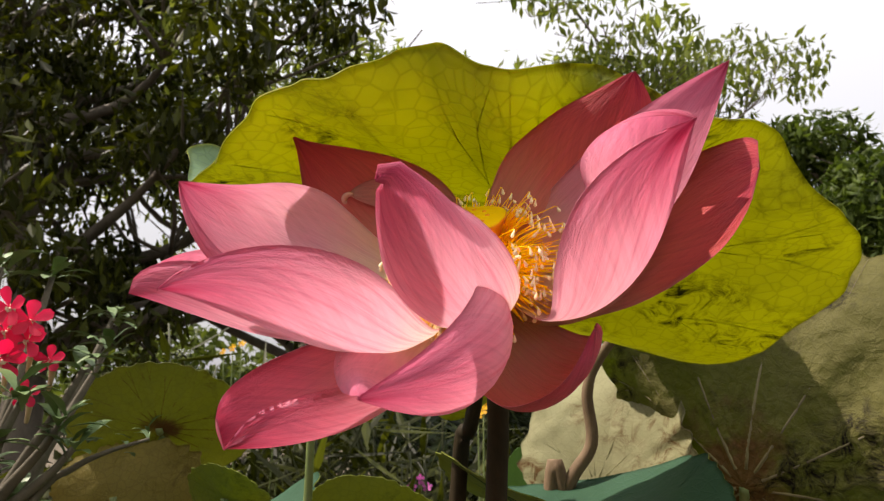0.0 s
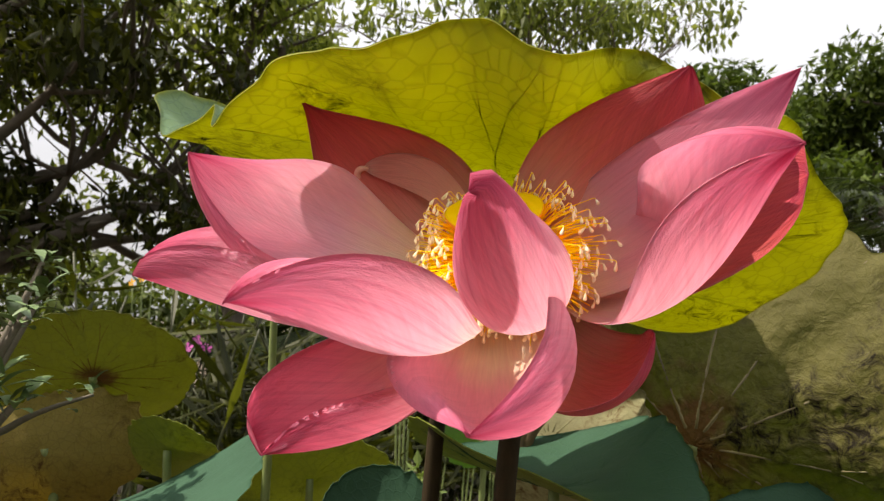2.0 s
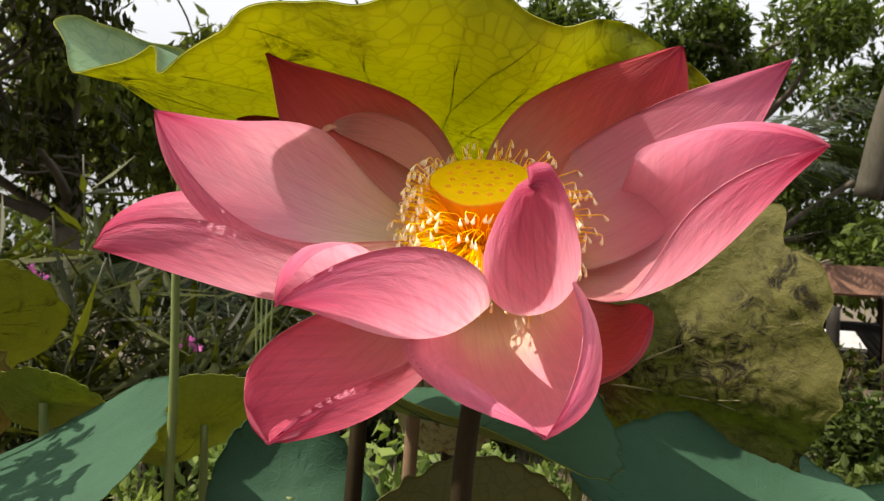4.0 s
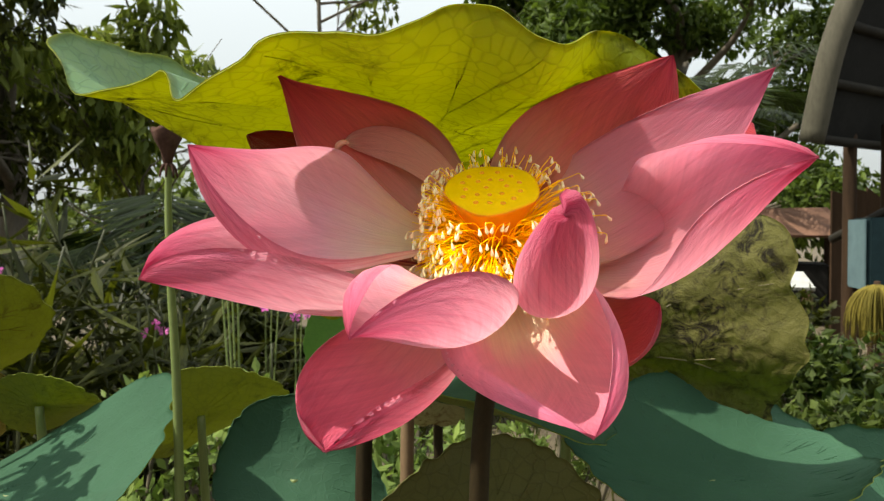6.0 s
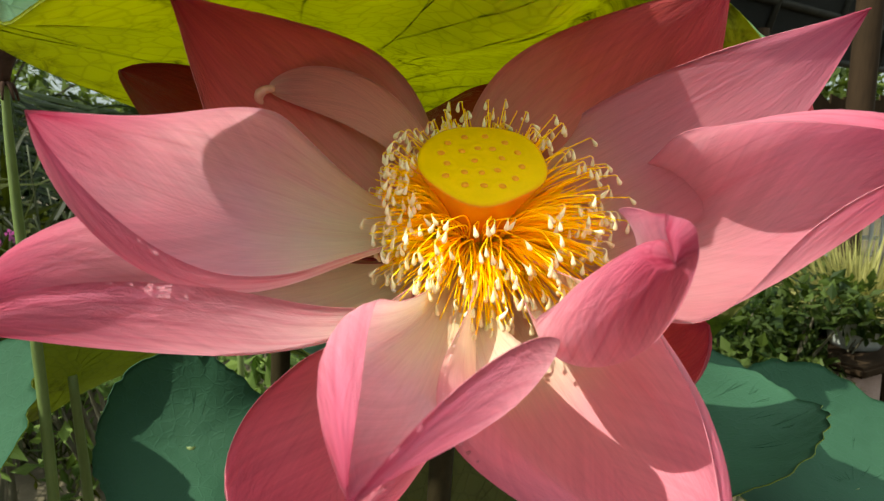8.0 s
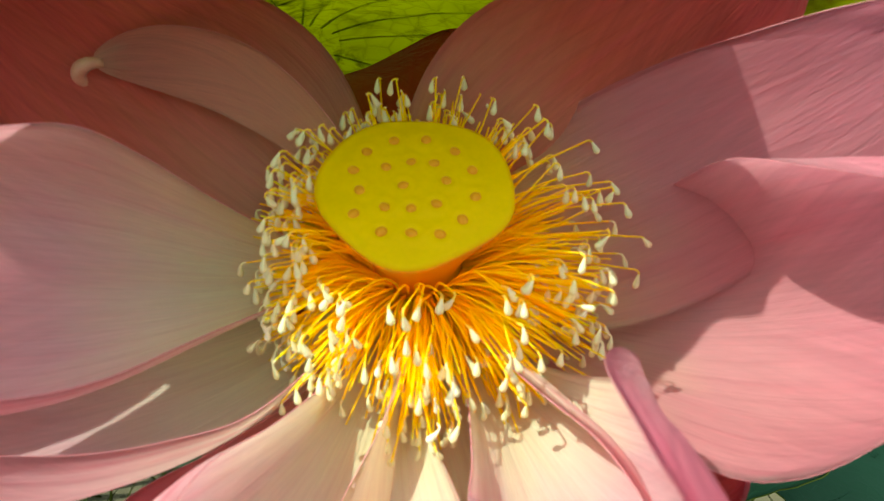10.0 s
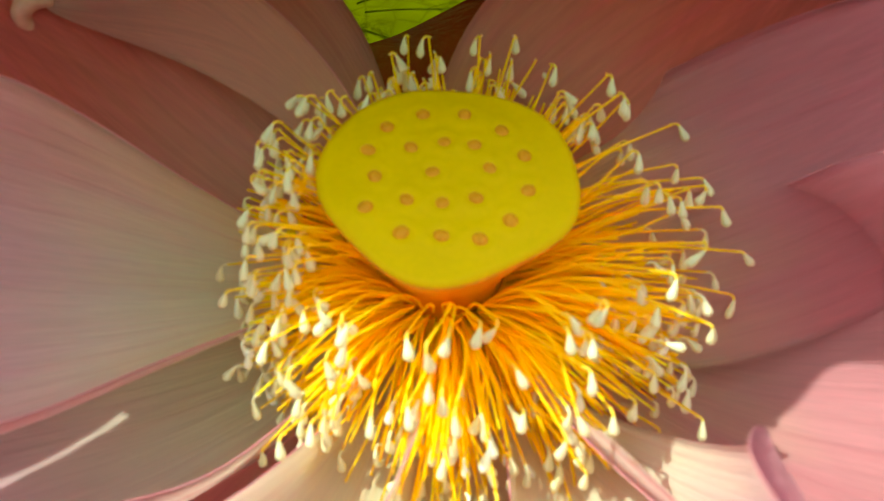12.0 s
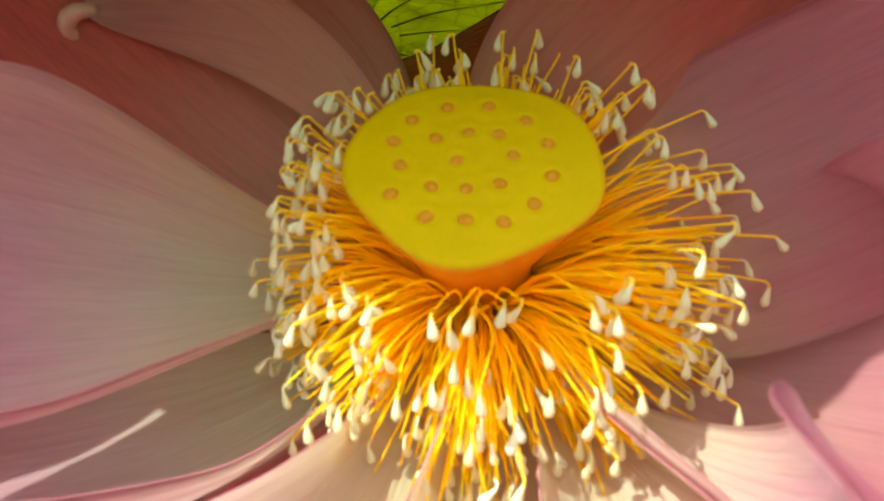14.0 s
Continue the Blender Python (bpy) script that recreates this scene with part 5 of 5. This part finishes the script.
def pot_plant():
    p = at(57.6, 2.75)
    ob = empty("flower_stand", Matrix.Translation(p), label="rough plank stand on a pinkish block", category="stand")
    v, f = block(0.50, 0.34, 0.035, 0.01)
    part("plank", mesh_from("plank", [q + Vector((0.05, 0, 0.40)) for q in v], f, (weathered,), smooth=False), ob)
    v, f = block(0.20, 0.22, 0.38, 0.015)
    part("block", mesh_from("block", [q + Vector((-0.08, 0, 0.19)) for q in v], f, (pink_block,), smooth=False), ob)
    v, f = block(0.10, 0.12, 0.38, 0.01)
    part("leg", mesh_from("leg", [q + Vector((0.18, 0.0, 0.19)) for q in v], f, (weathered,), smooth=False), ob)
    pot = empty("flower_pot", Matrix.Translation(p + Vector((0.02, 0, 0.418))), label="white flower pot with a tuft of dry grass", category="pot")
    prof = [(0.075, 0.0), (0.085, 0.02), (0.105, 0.12), (0.118, 0.125), (0.118, 0.15), (0.104, 0.15), (0.098, 0.12), (0.02, 0.115)]
    v = [(r * math.cos(2 * math.pi * k / 28), r * math.sin(2 * math.pi * k / 28), z) for r, z in prof for k in range(28)]
    part("pot", mesh_from("pot", v, grid_faces(len(prof), 28, wrap=True) + [tuple(range(28))[::-1], tuple(range(7 * 28, 8 * 28))], (white_paint,)), pot)
    r = np.random.default_rng(8)
    n = 700
    th = r.uniform(0, 2 * math.pi, n)
    rr = 0.09 * np.sqrt(r.uniform(0, 1, n))
    c = np.stack([rr * np.cos(th), rr * np.sin(th), np.full(n, 0.12)], 1)
    v, f = kites(c, r.uniform(0.15, 0.34, n), np.full(n, 0.007), th + r.normal(0, 0.4, n), r.uniform(0.1, 1.35, n), r.normal(0, 0.6, n))
    tagged(part("grass", mesh_from("grass", v, f, (dry_grass,), smooth=False), pot), kind="stuff")


pot_plant()


def picket_fence():
    p = at(52.4, 7.0, 0.0)
    ob = empty("picket_fence", Matrix.Translation(p) @ Matrix.Rotation(radians(-35), 4, "Z"), label="low white picket fence in the shade", category="fence")
    for k in range(14):
        v, f = block(0.035, 0.015, 0.62, 0.004)
        part("picket", mesh_from("picket", [q + Vector((0.09 * k, 0, 0.31)) for q in v], f, (grey_paint,), smooth=False), ob)
    for z in (0.18, 0.48):
        v, f = block(1.3, 0.015, 0.04, 0.004)
        part("rail", mesh_from("rail", [q + Vector((0.58, 0.016, z)) for q in v], f, (grey_paint,), smooth=False), ob)


picket_fence()


def far_hut(az, d, w, eave, ridge, mat, label):
    p = at(az, d)
    ob = empty("far_hut", Matrix.Translation(p) @ Matrix.Rotation(radians(-az), 4, "Z"), label=label, category="hut")
    part("roof", Joined().add(*slab((-w, -w * .6, eave), (w, -w * .6, eave), (w * .8, 0, ridge), (-w * .8, 0, ridge), 0.03))
         .add(*slab((-w * .8, 0, ridge), (w * .8, 0, ridge), (w, w * .6, eave), (-w, w * .6, eave), 0.03)).mesh("roof", (mat,), smooth=False), ob)
    for sx in (-1, 1):
        for sy in (-1, 1):
            q = Vector((sx * w * 0.85, sy * w * 0.45, 0))
            part("post", mesh_from("post", *tube([q, q + Vector((0, 0, eave))], 0.05, 8), (weathered,)), ob)
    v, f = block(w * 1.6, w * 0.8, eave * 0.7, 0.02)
    # the wall's near-black colour stands for the dark below the eave
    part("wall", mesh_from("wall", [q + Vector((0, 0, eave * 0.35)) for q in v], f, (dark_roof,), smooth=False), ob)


far_hut(43.0, 9.5, 0.9, 1.02, 1.34, rust_roof, "small far hut with a rust-brown roof")
far_hut(43.2, 7.0, 0.4, 0.60, 0.72, grey_paint, "low shelter with a whitish roof")
p = at(44.4, 4.0)
post = part("garden_post", mesh_from("garden_post", *tube(bez([p + Vector((0, 0, -0.03)), p + Vector((0.01, 0, 0.5)), p + Vector((0, 0, 1.02))], 6), 0.03, 10), (pole_mat,)))
tagged(post, label="plain grey wooden garden post", category="post")

# ---- planting near the bed ----
r2 = np.random.default_rng(14)
bush("garden_bush", "leafy green bush with small bright leaves", at(49.5, 2.7), puffs(r2, 40, 0, 0, 0.45, 0.26, 0.2, 0.16, 0.09, 0.16), 0.045, 300, garden_leaves, 60)
bush("garden_bush", "leafy green bush with small bright leaves", at(40, 3.4), puffs(r2, 20, 0, 0, 0.40, 0.30, 0.2, 0.15, 0.1, 0.18), 0.05, 260, shade_leaves, 61)
for k, (az, d, h, g) in enumerate(((12, 1.7, 0.74, 0.10), (5, 1.9, 0.62, 0.14), (-6, 1.9, 0.66, 0.13), (18, 2.2, 0.6, 0.15), (28, 2.4, 0.55, 0.16))):
    bush("ground_plant", "low light green plant among the lotus", at(az, d), puffs(r2, 7, 0, 0, h * 0.75, g, g, h * 0.16, 0.06, 0.12), 0.05, 70, bright_leaves, 70 + k, 0.45, 0.3)


def cane_clump(az, d, n, h, spread, seed):
    """Thin upright canes with long strap leaves."""
    r = np.random.default_rng(seed)
    ob = empty("cane_clump", Matrix.Translation(at(az, d)), label="clump of thin canes with long strap leaves", category="cane")
    leaves = Joined()
    for _ in range(n):
        x, y = r.normal(0, spread, 2)
        top = np.array([x + r.normal(0, 0.12), y + r.normal(0, 0.12), h * r.uniform(0.6, 1.1)])
        p = bez([(x, y, 0), (x, y, top[2] * 0.5), top], 5)
        part("cane", mesh_from("cane", *tube(p, np.linspace(0.008, 0.0035, len(p)), 6), (cane_stem,)), ob)
        m = 16
        w = r.uniform(0.35, 1.0, m)
        c = np.array([p[int(q * (len(p) - 1))] for q in w])
        leaves.add(*kites(c, r.uniform(0.2, 0.42, m), np.full(m, 0.032), r.uniform(0, 2 * math.pi, m), r.uniform(-0.5, 0.9, m), r.normal(0, 0.5, m)))
    tagged(part("leaves", leaves.mesh("leaves", (cane_green,), smooth=False), ob), kind="stuff")


cane_clump(-7.5, 2.9, 22, 1.15, 0.22, 81)
cane_clump(-1.5, 3.2, 16, 1.0, 0.2, 82)
cane_clump(-19, 2.8, 8, 1.4, 0.2, 83)


def oval_leaf(base, heading, rise, length, width):
    """Vertices and faces of one oval leaf with a fold along its middle and a drooping tip."""
    d = np.array([math.cos(heading) * math.cos(rise), math.sin(heading) * math.cos(rise), math.sin(rise)])
    s = np.array([-math.sin(heading), math.cos(heading), 0])
    u = np.cross(d, s)
    verts = []
    for w, h, z in ((0.0, 0.08, 0.0), (0.25, 0.5, 0.05), (0.55, 1.0, 0.07), (0.8, 0.85, 0.03), (0.95, 0.4, -0.03), (1.0, 0.03, -0.06)):
        for k in (-1, 0, 1):
            verts.append(base + d * length * w + s * width * 0.5 * h * k + u * (length * z + width * 0.12 * abs(k) * h))
    return verts, grid_faces(6, 3)


def blossom(centre, facing, size, mat, petals=5, seed=0):
    """Vertices and faces of an open flower with rounded, slightly cupped petals."""
    r = np.random.default_rng(seed)
    z = np.asarray(facing, float)
    z /= np.linalg.norm(z)
    x = np.cross(z, (0.2, 0.3, 0.93))
    x /= np.linalg.norm(x)
    y = np.cross(z, x)
    verts, faces = [], []
    for k in range(petals):
        a = 2 * math.pi * k / petals + r.uniform(-0.1, 0.1)
        d, s = math.cos(a) * x + math.sin(a) * y, -math.sin(a) * x + math.cos(a) * y
        o = len(verts)
        prof = [(0.05, 0.05, 0.0), (0.35, 0.2, 0.05), (0.7, 0.34, 0.16), (0.92, 0.26, 0.2), (1.05, 0.03, 0.16)]
        for l, w, h in prof:
            for u in (-1, 0, 1):
                verts.append(np.asarray(centre) + size * (d * l + s * w * u + z * (h + 0.07 * abs(u))))
        faces += grid_faces(5, 3, o)
    return verts, faces


def flower_cluster(name, label, base, spots, size, mat, seed):
    r = np.random.default_rng(seed)
    ob = empty(name, Matrix.Translation(base), label=label, category="flower")
    for q in spots:
        p = bez([(0, 0, 0), (q[0] * 0.6, q[1] * 0.6, q[2] * 0.6), q], 6)
        part("stem", mesh_from("stem", *tube(p, np.linspace(0.006, 0.0025, len(p)), 5), (green_stalk,)), ob)
    for k, q in enumerate(spots):
        part("blossom", mesh_from("blossom", *blossom(q, (r.normal(0.1, 0.4), -1 + r.normal(0, 0.3), 0.5), size, mat, 5, k), (mat,)), ob)


flower_cluster("yellow_flowers", "cluster of yellow-orange garden flowers on green stems", at(2.6, 2.6), [(0.02 * k - 0.06, 0.02 * (k % 3), 1.045 + 0.015 * (k % 4)) for k in range(4)], 0.020, yellow_petals, 91)
flower_cluster("yellow_flowers", "cluster of yellow-orange garden flowers on green stems", at(-17, 3.0), [(0.03 * k - 0.1, 0.02 * (k % 3), 1.24 + 0.02 * (k % 4)) for k in range(3)], 0.017, yellow_petals, 92)
for k, (az, d, z) in enumerate(((-3.8, 3.0, 0.74), (4.8, 3.2, 0.8), (9, 3.3, 0.86), (-14.5, 3.0, 1.0), (7.0, 3.0, 0.78))):
    flower_cluster("magenta_flowers", "few small magenta garden flowers", at(az, d), [(0.03 * i, 0.02 * i, z + 0.03 * (i % 2)) for i in range(3)], 0.022, magenta_petals, 95 + k)


def desert_rose():
    """A shrub with bare grey branches, leaf rosettes and red trumpet flowers."""
    ob = empty("desert_rose", Matrix.Translation((-0.36, 0.27, 0.0)), label="flowering shrub with red trumpet flowers and pale leaves", category="shrub")
    r = np.random.default_rng(15)
    rosettes = ((0.043, 0.098, 1.119), (0.068, 0.021, 1.100), (0.069, -0.002, 1.060), (0.079, 0.002, 1.043), (0.055, -0.03, 1.075), (0.02, -0.05, 1.069),
                (0.022, 0.141, 1.150), (-0.008, 0.085, 1.18), (0.04, -0.033, 1.040), (0.02, 0.03, 1.10), (-0.03, 0.048, 1.18), (0.0, 0.02, 1.02), (0.03, 0.02, 1.0))
    for e in rosettes:
        p = bez([(0.0, 0.0, 0.0), (e[0] * 0.1 - 0.03, e[1] * 0.1, 0.5), (e[0] * 0.3 - 0.02, e[1] * 0.5, 0.92), e], 7)
        part("branch", mesh_from("branch", *tube(p, np.linspace(0.016, 0.0025, len(p)), 8), (twig,)), ob)
    p = bez([(0.0, 0.0, 0.9), (0.053, 0.006, 1.006), (0.071, 0.019, 1.027), (0.09, 0.03, 1.039), (0.115, 0.044, 1.049)], 7)
    part("branch", mesh_from("branch", *tube(p, np.linspace(0.004, 0.0012, len(p)), 8), (twig,)), ob)
    leaves = Joined()
    for e in rosettes + ((0.10, 0.036, 1.046), (0.115, 0.044, 1.052)):
        small = e[0] > 0.09
        n = 4 if small else 11
        a = 2.4 * np.arange(n) + r.uniform(0, 6)
        ln = r.uniform(0.018, 0.036, n) * (0.5 if small else 1)
        rise = r.uniform(-0.2, 0.8, n)
        for k in range(n):
            leaves.add(*oval_leaf(np.array(e) + r.normal(0, 0.004, 3), a[k], rise[k], ln[k], ln[k] * 0.36))
    tagged(part("leaves", leaves.mesh("leaves", (rose_leaves,)), ob), kind="stuff")
    for k, (x, y, z) in enumerate(((0.023, -0.01, 1.141), (0.034, -0.001, 1.133), (0.034, 0.0, 1.118), (0.020, -0.005, 1.103), (0.012, 0.006, 1.125), (0.048, 0.008, 1.105), (0.036, 0.005, 1.08))):
        size = 0.011 if k > 4 else 0.0155
        flower_part = part("blossom", mesh_from("blossom", *blossom((x, y, z), (r.normal(0.2, 0.4), -1, r.normal(0.3, 0.3)), size, red_petals, 5, k), (red_petals,)), ob)
        q = bez([(x, y, z), (x - 0.004, y + 0.012, z - 0.008), (x - 0.012, y + 0.024, z - 0.022)], 5)
        part("trumpet", mesh_from("trumpet", *tube(q, np.linspace(0.0035, 0.0016, len(q)), 8), (pale_tube,)), flower_part)


desert_rose()
